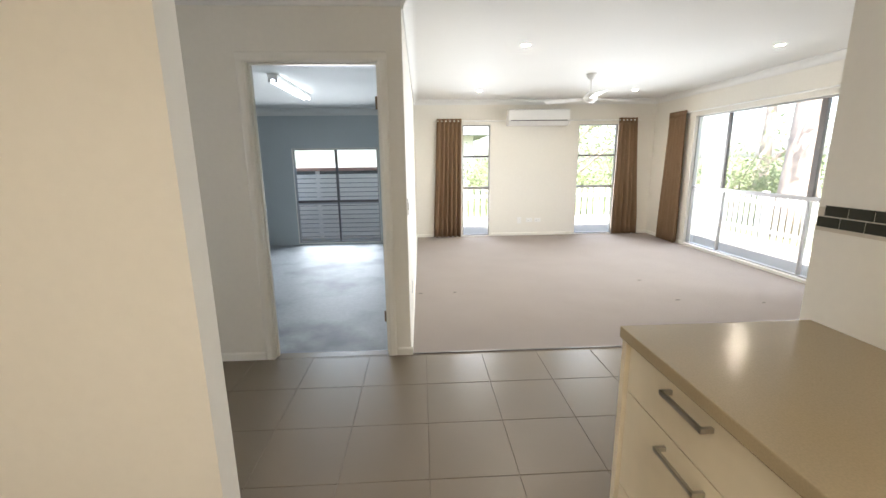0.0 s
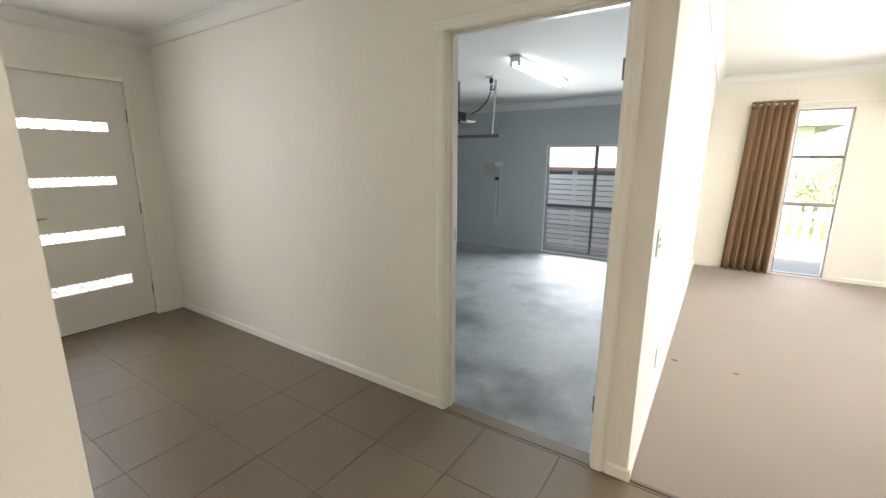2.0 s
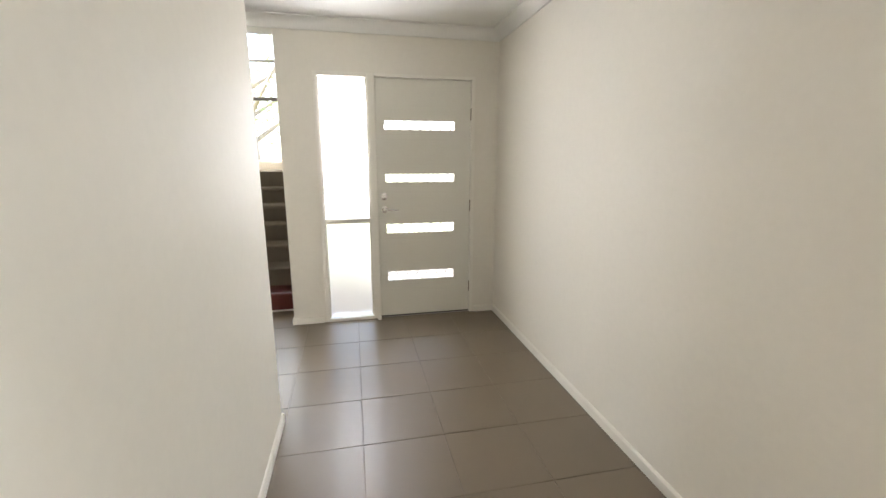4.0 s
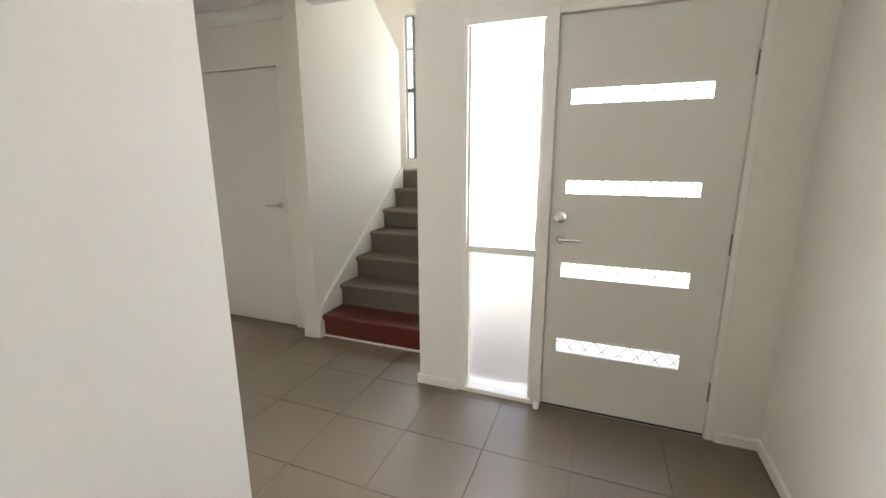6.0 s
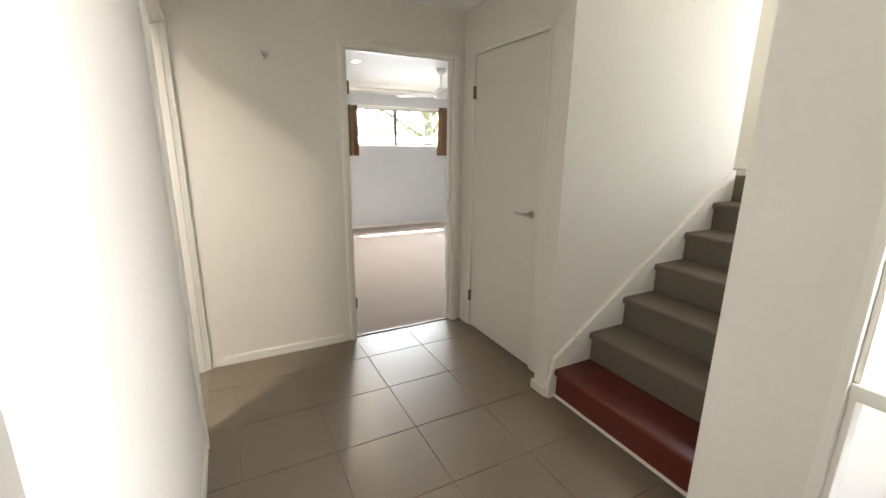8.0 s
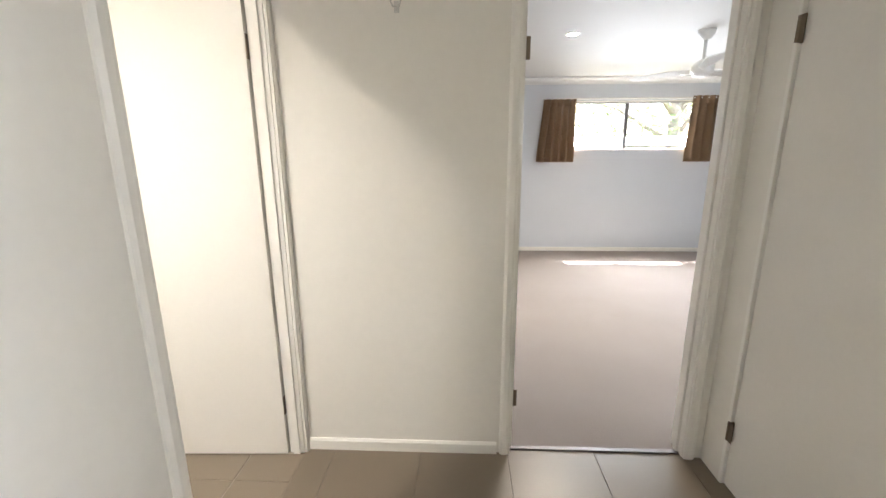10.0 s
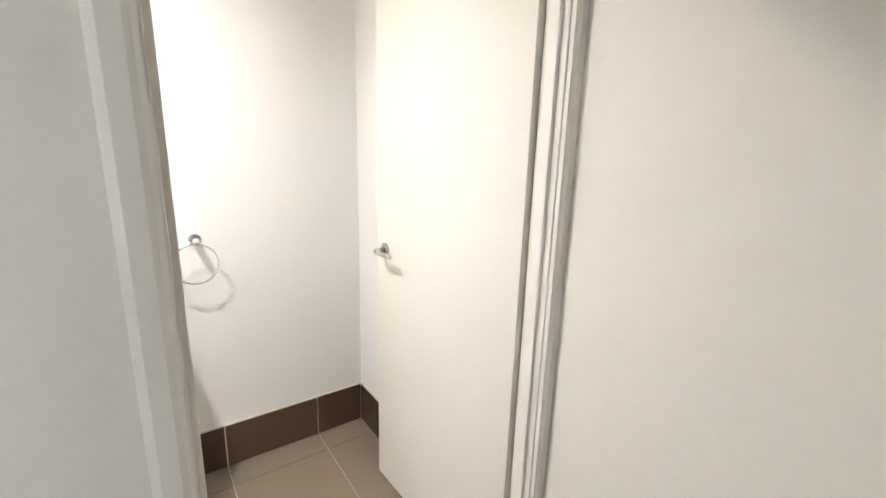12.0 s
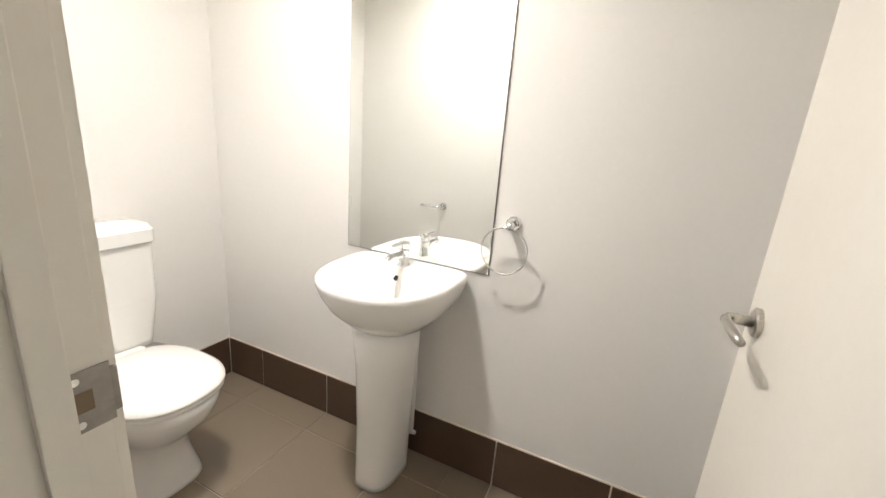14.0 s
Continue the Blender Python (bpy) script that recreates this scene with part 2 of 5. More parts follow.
def wall_x(name, y0, y1, x0, x1, z0, z1, holes, material, label="white painted plaster wall"):
    """A wall that runs along x, with holes (x0, x1, z0, z1)."""
    bm = bmesh.new()
    x = x0
    for a, b, c, d in sorted(holes):
        if a > x + 1e-4:
            box_bm(bm, x, a, y0, y1, z0, z1)
        if c > z0 + 1e-4:
            box_bm(bm, a, b, y0, y1, z0, c)
        if d < z1 - 1e-4:
            box_bm(bm, a, b, y0, y1, d, z1)
        x = b
    if x < x1 - 1e-4:
        box_bm(bm, x, x1, y0, y1, z0, z1)
    return structure(name, bm, material, label, "wall")


def wall_y(name, x0, x1, y0, y1, z0, z1, holes, material, label="white painted plaster wall"):
    bm = bmesh.new()
    y = y0
    for a, b, c, d in sorted(holes):
        if a > y + 1e-4:
            box_bm(bm, x0, x1, y, a, z0, z1)
        if c > z0 + 1e-4:
            box_bm(bm, x0, x1, a, b, z0, c)
        if d < z1 - 1e-4:
            box_bm(bm, x0, x1, a, b, d, z1)
        y = b
    if y < y1 - 1e-4:
        box_bm(bm, x0, x1, y, y1, z0, z1)
    return structure(name, bm, material, label, "wall")


# walls: each face has its own thin board so that the rooms keep their own paint
D1 = (-1.01, -0.147, -0.1, 2.058)
wall_x("wall_hall_north", HN, 0.05, FX, 0.0, -0.1, 2.6, [D1], WALL)
wall_x("wall_garage_south", 0.05, 0.10, -6.2, -0.05, -0.1, 2.6, [D1], WALL_BLUE, "blue-grey painted garage wall")
wall_y("wall_living_west", -0.05, 0.0, 0.05, LN, -0.1, 2.6, [], WALL)
wall_y("wall_garage_east", -0.10, -0.05, 0.10, 4.41, -0.1, 2.6, [], WALL_BLUE, "blue-grey painted garage wall")
W1 = (0.855, 1.375, 0.0, 2.03)
W2 = (2.985, 3.73, 0.0, 2.03)
wall_x("wall_living_north", LN, LN + 0.13, -0.1, LE + 0.13, -0.1, 2.6, [W1, W2], WALL)
BW = (0.95, 3.66, 0.03, 2.045)
wall_y("wall_living_east", LE, LE + 0.13, -1.9, LN, -0.1, 2.6, [BW], WALL)
wall_x("wall_dining_south", -1.78, -1.66, 1.45, LE, -0.1, 2.6, [], WALL)
wall_y("wall_kitchen_east", 1.335, 1.45, -5.2, -1.66, -0.1, 2.6, [], WALL)
wall_x("wall_kitchen_south", -5.2, -5.1, -1.355, 1.335, -0.1, 2.6, [], WALL)
wall_x("wall_hall_south", HS - 0.1, HS, VX + 0.05, -0.515, -0.1, 2.6, [], WALL)
WCO = (-4.028, -3.227, -0.1, 2.058)
wall_y("wall_vestibule_east", VX, VX + 0.05, VS, HS, -0.1, 2.6, [WCO], WALL)
wall_y("wall_toilet_west", VX + 0.05, VX + 0.10, WS, HS - 0.1, -0.1, 2.6, [WCO], WALL_WC)
wall_y("wall_toilet_east", WE, WE + 0.05, WS - 0.05, HS - 0.1, -0.1, 2.6, [], WALL_WC)
wall_y("wall_kitchen_west", WE + 0.05, WE + 0.10, -5.2, HS - 0.1, -0.1, 2.6, [], WALL)
wall_x("wall_toilet_north", WN, HS - 0.1, VX + 0.10, WE, -0.1, 2.6, [], WALL_WC)
wall_x("wall_toilet_south", WS - 0.07, WS, VX + 0.05, WE, -0.1, 2.6, [], WALL_WC)
BDO = (-4.441, -3.603, -0.1, 2.058)
wall_x("wall_vestibule_south", VS - 0.05, VS, CX - 0.1, VX + 0.05, -0.1, 2.6, [BDO], WALL)
wall_x("wall_bedroom_north", VS - 0.10, VS - 0.05, -7.6, -2.4, -0.1, 2.6, [BDO], WALL_BED, "pale blue painted bedroom wall")
BWIN = (-6.9, -4.60, 1.40, 2.035)
wall_x("wall_bedroom_south", BY - 0.13, BY, -7.6, -2.4, -0.1, 2.6, [BWIN], WALL_BED, "pale blue painted bedroom wall")
wall_y("wall_bedroom_west", -7.73, -7.6, BY - 0.13, VS - 0.05, -0.1, 2.6, [], WALL_BED, "pale blue painted bedroom wall")
wall_y("wall_bedroom_east", -2.4, -2.3, BY - 0.13, VS - 0.05, -0.1, 2.6, [], WALL_BED, "pale blue painted bedroom wall")
CDO = (-3.915, -3.105, -0.1, 2.072)
wall_y("wall_closet", CX - 0.1, CX, VS, -2.93, -0.1, 2.6, [CDO], WALL)
wall_y("wall_front", FX - 0.15, FX, -1.80, HN, -0.1, 2.6, [(-1.53, -0.205, -0.1, 2.08)], WALL)
wall_y("wall_front_header", FX - 0.15, FX, -2.93, -1.80, 2.37, 2.6, [], WALL)
wall_x("wall_garage_north", 4.41, 4.53, -6.2, -0.05, -0.1, 2.6, [(-2.06, -0.62, 0.0, 1.635)], WALL_BLUE, "blue-grey painted garage wall")
wall_y("wall_garage_west", -6.3, -6.2, 0.05, 4.53, -0.1, 2.6, [], WALL_BLUE, "blue-grey painted garage wall")
wall_x("wall_porch_north", 0.0, 0.05, -6.2, FX - 0.15, -0.1, 2.6, [], WALL)

# stairwell shell
bm = bmesh.new()
prism_bm(bm, [(-4.40, -0.1), (-4.40, 3.46), (-5.92, 2.43), (-5.92, -0.1)], "y", -2.93, -2.82)
structure("wall_stair", bm, WALL, "white painted stair wall with a sloping top", "wall")
wall_x("wall_stair_north", -1.80, -1.70, -7.2, FX - 0.15, -0.1, 5.0, [], WALL)
wall_y("wall_stair_east", FX - 0.15, FX - 0.05, -4.05, -1.70, 2.6, 5.0, [], WALL)
SWIN = (-3.32, -1.95, 1.36, 3.15)
wall_y("wall_stair_west", -7.2, -7.07, -4.05, -1.80, -0.1, 5.0, [SWIN], WALL)
wall_x("wall_stair_south", -4.15, -4.05, -7.2, CX - 0.1, 2.6, 5.0, [], WALL)
wall_x("wall_stair_back", -4.05, -3.97, -7.2, CX - 0.1, -0.1, 5.0, [], WALL)
structure("ceiling_stair", box(-7.3, FX, -4.2, -1.6, 5.0, 5.1), CEIL, "white plaster ceiling over the stairs", "ceiling")

# ceilings and floors
structure("ceiling", box(-2.6, LE + 0.1, -5.2, LN + 0.1, CH, CH + 0.1), CEIL, "white plasterboard ceiling", "ceiling")
structure("ceiling_hall", box(CX - 0.1, -2.6, VS - 0.1, 0.04, CH, CH + 0.1), CEIL, "white plasterboard hall ceiling", "ceiling")
structure("ceiling_garage", box(-6.2, -0.05, 0.10, 4.45, GC, GC + 0.09), CEIL, "white plasterboard garage ceiling", "ceiling")
structure("ceiling_bedroom", box(-7.6, -2.4, BY, VS - 0.10, BC, BC + 0.2), CEIL, "white plasterboard bedroom ceiling", "ceiling")
structure("floor_carpet", box(0.0, LE, 0.01, LN, -0.1, 0.004), CARPET, "beige loop-pile carpet with small dark stains", "carpet")
structure("floor_garage", box(-6.2, -0.1, 0.07, 4.41, -0.2, GF), CONCRETE, "stained grey sealed concrete floor", "floor")
structure("floor_bedroom", box(-7.6, -2.4, BY, VS - 0.03, -0.1, 0.004), CARPET, "beige loop-pile bedroom carpet", "carpet")
structure("floor_closet", box(-6.2, CX - 0.1, -3.97, -2.93, -0.1, 0.0), CARPET, "beige closet carpet", "carpet")
hall_floor = structure("floor", box(-6.3, LE, -5.2, 0.01, -0.12, -0.004), GROUT, "grey-brown porcelain tiles with thin dark joints", "floor")
wc_floor = structure("floor_toilet", box(VX + 0.02, WE, WS, WN, -0.004, -0.003), GROUT_WC, "brown porcelain tiles with pale joints", "floor")

# ---- lamps of the place ----
def downlight(x, y, z, energy, label, colour=(1.0, 0.90, 0.78), spot=140):
    d = empty("downlight", pose(x, y, z), label, "light", "recessed ceiling downlights")
    bm = bmesh.new()
    n = 32
    prof = [(0.036, 0.0), (0.040, -0.006), (0.052, -0.006), (0.056, 0.0)]
    loft_bm(bm, [[(r * math.cos(2 * math.pi * k / n), r * math.sin(2 * math.pi * k / n), h) for k in range(n)] for r, h in prof], False, False)
    part("trim_ring", bm, WHITE_PLASTIC, d, smooth=True)
    bm = bmesh.new()
    loft_bm(bm, [[(r * math.cos(2 * math.pi * k / 24), r * math.sin(2 * math.pi * k / 24), h) for k in range(24)] for r, h in ((0.036, -0.002), (0.03, -0.004))])
    part("lens", bm, LED, d, "glowing warm white lens")
    lamp("downlight_lamp", "SPOT", pose(x, y, z - 0.03), energy, colour, radius=0.08, spot=spot)
    return d


for x, y in ((1.10, 1.22), (3.54, 1.21), (1.03, 3.85), (3.47, 3.80)):
    downlight(x, y, CH, 6, "lit round recessed downlight in the living room ceiling")
downlight(-4.28, -6.07, BC, 15, "lit round recessed downlight in the bedroom ceiling")
downlight(-2.09, -2.86, CH, 14, "lit round recessed downlight in the toilet ceiling", colour=(1.0, 0.97, 0.95), spot=155)
for x, y, e in ((0.1, -3.9, 22), (-0.75, -3.0, 4.5)):
    downlight(x, y, CH, e, "lit round recessed downlight in the kitchen ceiling", spot=160)


# ---- trim ----
def cornice(name, runs, z, size=0.085):
    """Cove along runs (axis, wall coordinate, side, a, b)."""
    bm = bmesh.new()
    prof = [(0.0, 0.0), (0.0, -size), (0.012, -size)]
    for k in range(1, 8):
        a = math.pi / 2 * k / 8
        prof.append((size - (size - 0.012) * math.cos(a), -size + (size - 0.012) * math.sin(a)))
    prof += [(size, -0.012), (size, 0.0)]
    for axis, w, side, a, b in runs:
        prism_bm(bm, [(w + side * (u + 0.001), z + v - 0.001) for u, v in prof], axis, a, b)
    return structure(name, bm, CEIL, "white plaster cove cornice", "cornice")


cornice("cornice_living", [("y", 0.0, 1, 0.05, LN), ("y", LE, -1, -1.66, LN), ("x", LN, -1, 0.0, LE)], CH)
cornice("cornice_hall", [("x", HN, -1, FX, 0.0), ("x", HS, 1, VX, -0.515), ("y", FX, 1, -1.80, HN), ("y", VX, -1, VS, HS), ("x", VS, 1, CX, VX),
                         ("y", CX, 1, VS, -2.93), ("y", FX, 1, -2.93, -1.80)], CH)
cornice("cornice_garage", [("x", 4.41, -1, -6.2, -0.1), ("y", -0.10, -1, 0.1, 4.41), ("y", -6.2, 1, 0.1, 4.41), ("x", 0.10, 1, -6.2, -0.1)], GC, 0.105)
cornice("cornice_bedroom", [("x", BY, 1, -7.6, -2.4), ("y", -7.6, 1, BY, VS - 0.1), ("y", -2.4, -1, BY, VS - 0.1)], BC)


def baseboard(name, runs, h=0.058, t=0.013):
    bm = bmesh.new()
    for axis, w, side, a, b in runs:
        prism_bm(bm, [(w, 0.0), (w + side * t, 0.0), (w + side * t, h - 0.010), (w + side * (t - 0.007), h), (w, h)], axis, a, b)
    return structure(name, bm, TRIM, "glossy white timber baseboard", "baseboard")


baseboard("baseboard_hall", [("x", HN, -1, FX, -1.06), ("x", HN, -1, -0.095, 0.014), ("x", HS, 1, VX - 0.014, -0.515), ("y", VX, -1, -3.186, HS + 0.014),
                             ("x", VS, 1, -3.556, VX), ("y", FX, 1, -1.814, -1.55), ("x", -1.80, -1, FX - 0.15, FX + 0.014), ("y", FX, 1, -0.19, HN),
                             ("y", -4.40, 1, -2.944, -2.82), ("x", -2.93, -1, CX, -4.386), ("y", -0.515, 1, HS - 0.1, HS)])
baseboard("baseboard_living", [("y", 0.0, 1, 0.0, LN), ("x", LN, -1, 0.0, 0.83), ("x", LN, -1, 1.40, 2.96), ("x", LN, -1, 3.75, LE), ("y", LE, -1, 3.68, LN), ("y", LE, -1, -1.66, 0.93),
                               ("y", 1.335, -1, -1.66, -1.66)])
baseboard("baseboard_bedroom", [("x", BY, 1, -7.6, -2.4), ("y", -7.6, 1, BY, VS - 0.1), ("x", VS - 0.1, -1, -7.6, -4.5)])


def door_frame(name, axis, lo, hi, d0, d1, faces, head=DH, w=0.052, t=0.016, label="white gloss-painted door frame with architraves", rebate=0.0):
    """Lining and architraves of an opening lo..hi along axis, through the wall d0..d1."""
    fr = tagged(new(name), label, "door frame", kind="structure")

    def b3(a0, a1, b0, b1, z0, z1, bev=0.003):
        return box(a0, a1, b0, b1, z0, z1, bev) if axis == "x" else box(b0, b1, a0, a1, z0, z1, bev)

    for s, q in ((lo, -1), (hi, 1)):
        cut = rebate if q < 0 else 0.0
        part("jamb", b3(s, s + q * 0.018, d0 - 0.001, d1 + 0.001 - cut, 0.0, head + 0.018), TRIM, fr)
        m = (d0 + d1 - cut) / 2
        part("door_stop", b3(s, s - q * 0.011, m - 0.016, m + 0.016, 0.0, head, 0.002), TRIM, fr)
    part("jamb_head", b3(lo, hi, d0 - 0.001, d1 + 0.001, head, head + 0.018), TRIM, fr)
    part("stop_head", b3(lo + 0.011, hi - 0.011, (d0 + d1) / 2 - 0.016, (d0 + d1) / 2 + 0.016, head - 0.011, head, 0.002), TRIM, fr)
    for f, side in faces:
        for s, q in ((lo, -1), (hi, 1)):
            if rebate and q < 0 and side > 0:
                continue
            bm = bmesh.new()
            pr = [(s + q * 0.005, f), (s + q * w, f), (s + q * w, f + side * t * 0.55), (s + q * (w - 0.012), f + side * t), (s + q * 0.02, f + side * t), (s + q * 0.012, f + side * t * 0.75), (s + q * 0.005, f + side * t * 0.7)]
            if axis == "y":
                pr = [(b, a) for a, b in pr]
            prism_bm(bm, pr, "z", 0.0, head + 0.005)
            part("architrave", bm, TRIM, fr)
        bm = bmesh.new()
        pr = [(f, head + 0.005), (f, head + w), (f + side * t * 0.55, head + w), (f + side * t, head + w - 0.012), (f + side * t, head + 0.02), (f + side * t * 0.7, head + 0.005)]
        prism_bm(bm, pr, axis, lo - w, hi + w)
        part("architrave_head", bm, TRIM, fr)
    return fr


f1 = door_frame("door_frame_garage", "x", -0.992, -0.165, 0.0, 0.10, [(0.0, -1), (0.10, 1)], w=0.062)
f2 = door_frame("door_frame_toilet", "y", -4.01, -3.252, VX, VX + 0.10, [(VX, -1), (VX + 0.10, 1)], w=0.056, t=0.018, rebate=0.032)
f3 = door_frame("door_frame_bedroom", "x", -4.423, -3.621, VS - 0.10, VS, [(VS, 1), (VS - 0.10, -1)])
f4 = door_frame("door_frame_closet", "y", -3.897, -3.123, CX - 0.10, CX, [], head=2.055, label="white gloss-painted closet door frame set flush")


def plate(parent, m, w, h, name="strike_plate", label="worn steel strike plate with two screws"):
    """A plate in the local yz plane facing +x."""
    bm = bmesh.new()
    box_bm(bm, 0, 0.002, -w / 2, w / 2, -h / 2, h / 2, 0.0008)
    ob = part(name, bm, STEEL, parent, label)
    ob.matrix_world = m
    bm = box(0.0005, 0.0028, -w * 0.2, w * 0.22, -h * 0.17, h * 0.17, 0.001)
    part("latch_hole", bm, BRONZE, ob)
    for z in (-h * 0.36, h * 0.36):
        bm = bmesh.new()
        tube_bm(bm, [(0.001, 0, z), (0.0032, 0, z)], 0.0045, 12)
        part("screw", bm, CHROME, ob)
    return ob


sp = plate(f2, pose(-2.567, -3.2525, 1.014, 0, 0, -90), 0.066, 0.072)
part("plate_lip", box(-0.004, 0.0018, 0.0325, 0.040, -0.027, 0.027, 0.0012), STEEL, sp)
plate(f1, pose(-0.991, 0.075, 1.03), 0.03, 0.07)


def hinge(parent, m, h=0.085):
    """Knuckle along z with a leaf on each side."""
    bm = bmesh.new()
    for k in range(5):
        tube_bm(bm, [(0, 0, -h / 2 + h / 5 * k + 0.0005), (0, 0, -h / 2 + h / 5 * (k + 1) - 0.0005)], 0.006, 10)
    box_bm(bm, -0.001, 0.001, 0.0, 0.028, -h / 2, h / 2)
    box_bm(bm, -0.028, 0.0, -0.001, 0.001, -h / 2, h / 2)
    ob = part("hinge", bm, BRONZE, parent, "aged metal butt hinge")
    ob.matrix_world = m
    return ob


def lever(parent, m, length=0.115, rose=0.026, metal=None):
    """Lever handle: local +x out of the door, lever along +y."""
    mt = metal or NICKEL
    bm = bmesh.new()
    n = 24
    loft_bm(bm, [[(x, r * math.cos(2 * math.pi * k / n), r * math.sin(2 * math.pi * k / n)) for k in range(n)] for x, r in ((0, rose), (0.007, rose), (0.010, rose - 0.004))])
    ro = part("rose", bm, mt, parent, "round satin handle rose", smooth=False)
    ro.matrix_world = m
    bm = bmesh.new()
    pts = [(0.008, 0, 0), (0.035, 0, 0), (0.046, 0.004, 0), (0.052, 0.014, 0), (0.053, 0.04, 0), (0.052, length * 0.8, 0), (0.050, length, 0)]
    tube_bm(bm, pts, [0.011, 0.010, 0.010, 0.0095, 0.009, 0.0085, 0.007], 12)
    le = part("lever", bm, mt, ro, "satin metal lever", smooth=True)
    return ro


for z in (0.26, 1.80):
    hinge(f4, pose(CX + 0.004, -3.897, z))
    hinge(f3, pose(-3.623, VS - 0.004 - 0.05, z, 0, 0, 90))
hinge(f1, pose(-0.167, 0.095, 0.27))
hinge(f1, pose(-0.167, 0.095, 1.80))


def flush_door(name, m, w, h, t, label, handle_z, handle_side, paint=DOOR_PAINT):
    """Leaf from the hinge at the local origin along +y, faces at x=0 (front, +x) and x=-t."""
    d = empty(name, m, label, "door")
    part("leaf", box(-t, 0, 0.0, w, 0.008, h, 0.002), paint, d)
    for z in (0.26, 1.80):
        hb = bmesh.new()
        for k in range(5):
            tube_bm(hb, [(0, 0, z - 0.045 + 0.018 * k + 0.0005), (0, 0, z - 0.045 + 0.018 * (k + 1) - 0.0005)], 0.007, 10)
        box_bm(hb, -0.03, 0.0, -0.003, -0.0005, z - 0.045, z + 0.045)
        part("hinge", hb, BRONZE, d, "aged metal butt hinge")
    # lever on the front face or on the back face, towards the hinge or towards the free edge
    back, free = handle_side
    mm = m @ pose(-t if back else 0.0, w - 0.066, handle_z, 0, 0, 180 if back else 0)
    if free == back:
        mm = mm @ pose(0, 0, 0, 180)
    lever(d, mm)
    return d


# closet door: hinge in the south, handle in the north
cd = flush_door("closet_door", pose(CX - 0.012, -3.894, 0), 0.766, 2.05, 0.035, "closed cream flush closet door with a satin lever", 1.018, (False, False))
# toilet door, open into the toilet room: hinge at the west, leaf along +x
td = flush_door("toilet_door", pose(-2.563, -4.026, 0, 0, 0, -87.8), 0.738, 2.03, 0.035, "cream flush toilet door standing open", 1.036, (True, False))

# ---- front door, sidelight and screen ----
DX = FX - 0.02
SLOTS = ((0.337, 0.430), (0.766, 0.857), (1.206, 1.286), (1.640, 1.722))


def panel_with_slots(x0, x1, y0, y1, z0, z1, sy0, sy1, slots):
    bm = bmesh.new()
    box_bm(bm, x0, x1, y0, sy0, z0, z1)
    box_bm(bm, x0, x1, sy1, y1, z0, z1)
    z = z0
    for a, b in slots:
        box_bm(bm, x0, x1, sy0, sy1, z, a)
        z = b
    box_bm(bm, x0, x1, sy0, sy1, z, z1)
    bmesh.ops.remove_doubles(bm, verts=bm.verts, dist=0.0001)
    return bm


fd = empty("front_door", pose(DX, -0.235, 0), "closed beige front door with four slot windows", "door")


def wpart(name, bm, material, parent, label="", smooth=False):
    """A part whose mesh is given in world coordinates, under a thing that stands elsewhere."""
    bmesh.ops.transform(bm, matrix=parent.matrix_world.inverted(), verts=bm.verts)
    return part(name, bm, material, parent, label, smooth)


wpart("leaf", panel_with_slots(DX - 0.04, DX, -1.050, -0.238, 0.010, 2.050, -0.99, -0.375, SLOTS), FRONT_PAINT, fd)
for a, b in SLOTS:
    bm = bmesh.new()
    for q in ((-0.994, -0.982, a, b), (-0.383, -0.371, a, b), (-0.982, -0.383, a - 0.004, a + 0.006), (-0.982, -0.383, b - 0.006, b + 0.004)):
        box_bm(bm, DX - 0.001, DX + 0.004, q[0], q[1], q[2], q[3])
    wpart("glazing_bead", bm, FRONT_PAINT, fd)
    pn = wpart("slot_pane", box(DX - 0.024, DX - 0.018, -0.99, -0.375, a, b), GLASS, fd, "clear glass slot pane")
    pn.visible_shadow = False
lever(fd, pose(DX, -0.995, 0.979), 0.115, 0.028, CHROME)
bm = bmesh.new()
loft_bm(bm, [[(x, r * math.cos(2 * math.pi * k / 28), r * math.sin(2 * math.pi * k / 28)) for k in range(28)] for x, r in ((0, 0.033), (0.010, 0.033), (0.016, 0.028), (0.018, 0.016), (0.012, 0.015))])
dl = part("deadlock", bm, CHROME, fd, "round chrome deadlock")
dl.matrix_world = pose(DX, -0.998, 1.092)
part("thumb_turn", box(0.012, 0.030, -0.004, 0.004, -0.013, 0.013, 0.002), CHROME, dl)
for z in (0.25, 1.0, 1.78):
    hinge(fd, pose(DX + 0.006, -0.236, z), 0.10)
wpart("door_bottom_seal", box(DX - 0.03, DX + 0.004, -1.05, -0.238, 0.006, 0.016), BLACK, fd)

sf = tagged(new("window_sidelight"), "white framed frosted sidelight beside the front door", "window", kind="structure")
for y0, y1, z0, z1 in ((-1.53, -1.503, 0.0, 2.08), (-1.112, -1.052, 0.0, 2.08), (-0.236, -0.205, 0.0, 2.08)):
    part("frame_post", box(FX - 0.13, FX + 0.004, y0, y1, z0, z1, 0.004), TRIM, sf)
part("frame_head", box(FX - 0.13, FX + 0.003, -1.503, -1.112, 2.045, 2.08, 0.003), TRIM, sf)
part("frame_head", box(FX - 0.13, FX + 0.003, -1.052, -0.236, 2.053, 2.08, 0.003), TRIM, sf)
part("sill", box(FX - 0.13, FX + 0.006, -1.503, -1.112, 0.0, 0.028, 0.004), TRIM, sf)
part("transom", box(FX - 0.11, FX - 0.006, -1.503, -1.112, 0.868, 0.908, 0.004), TRIM, sf)
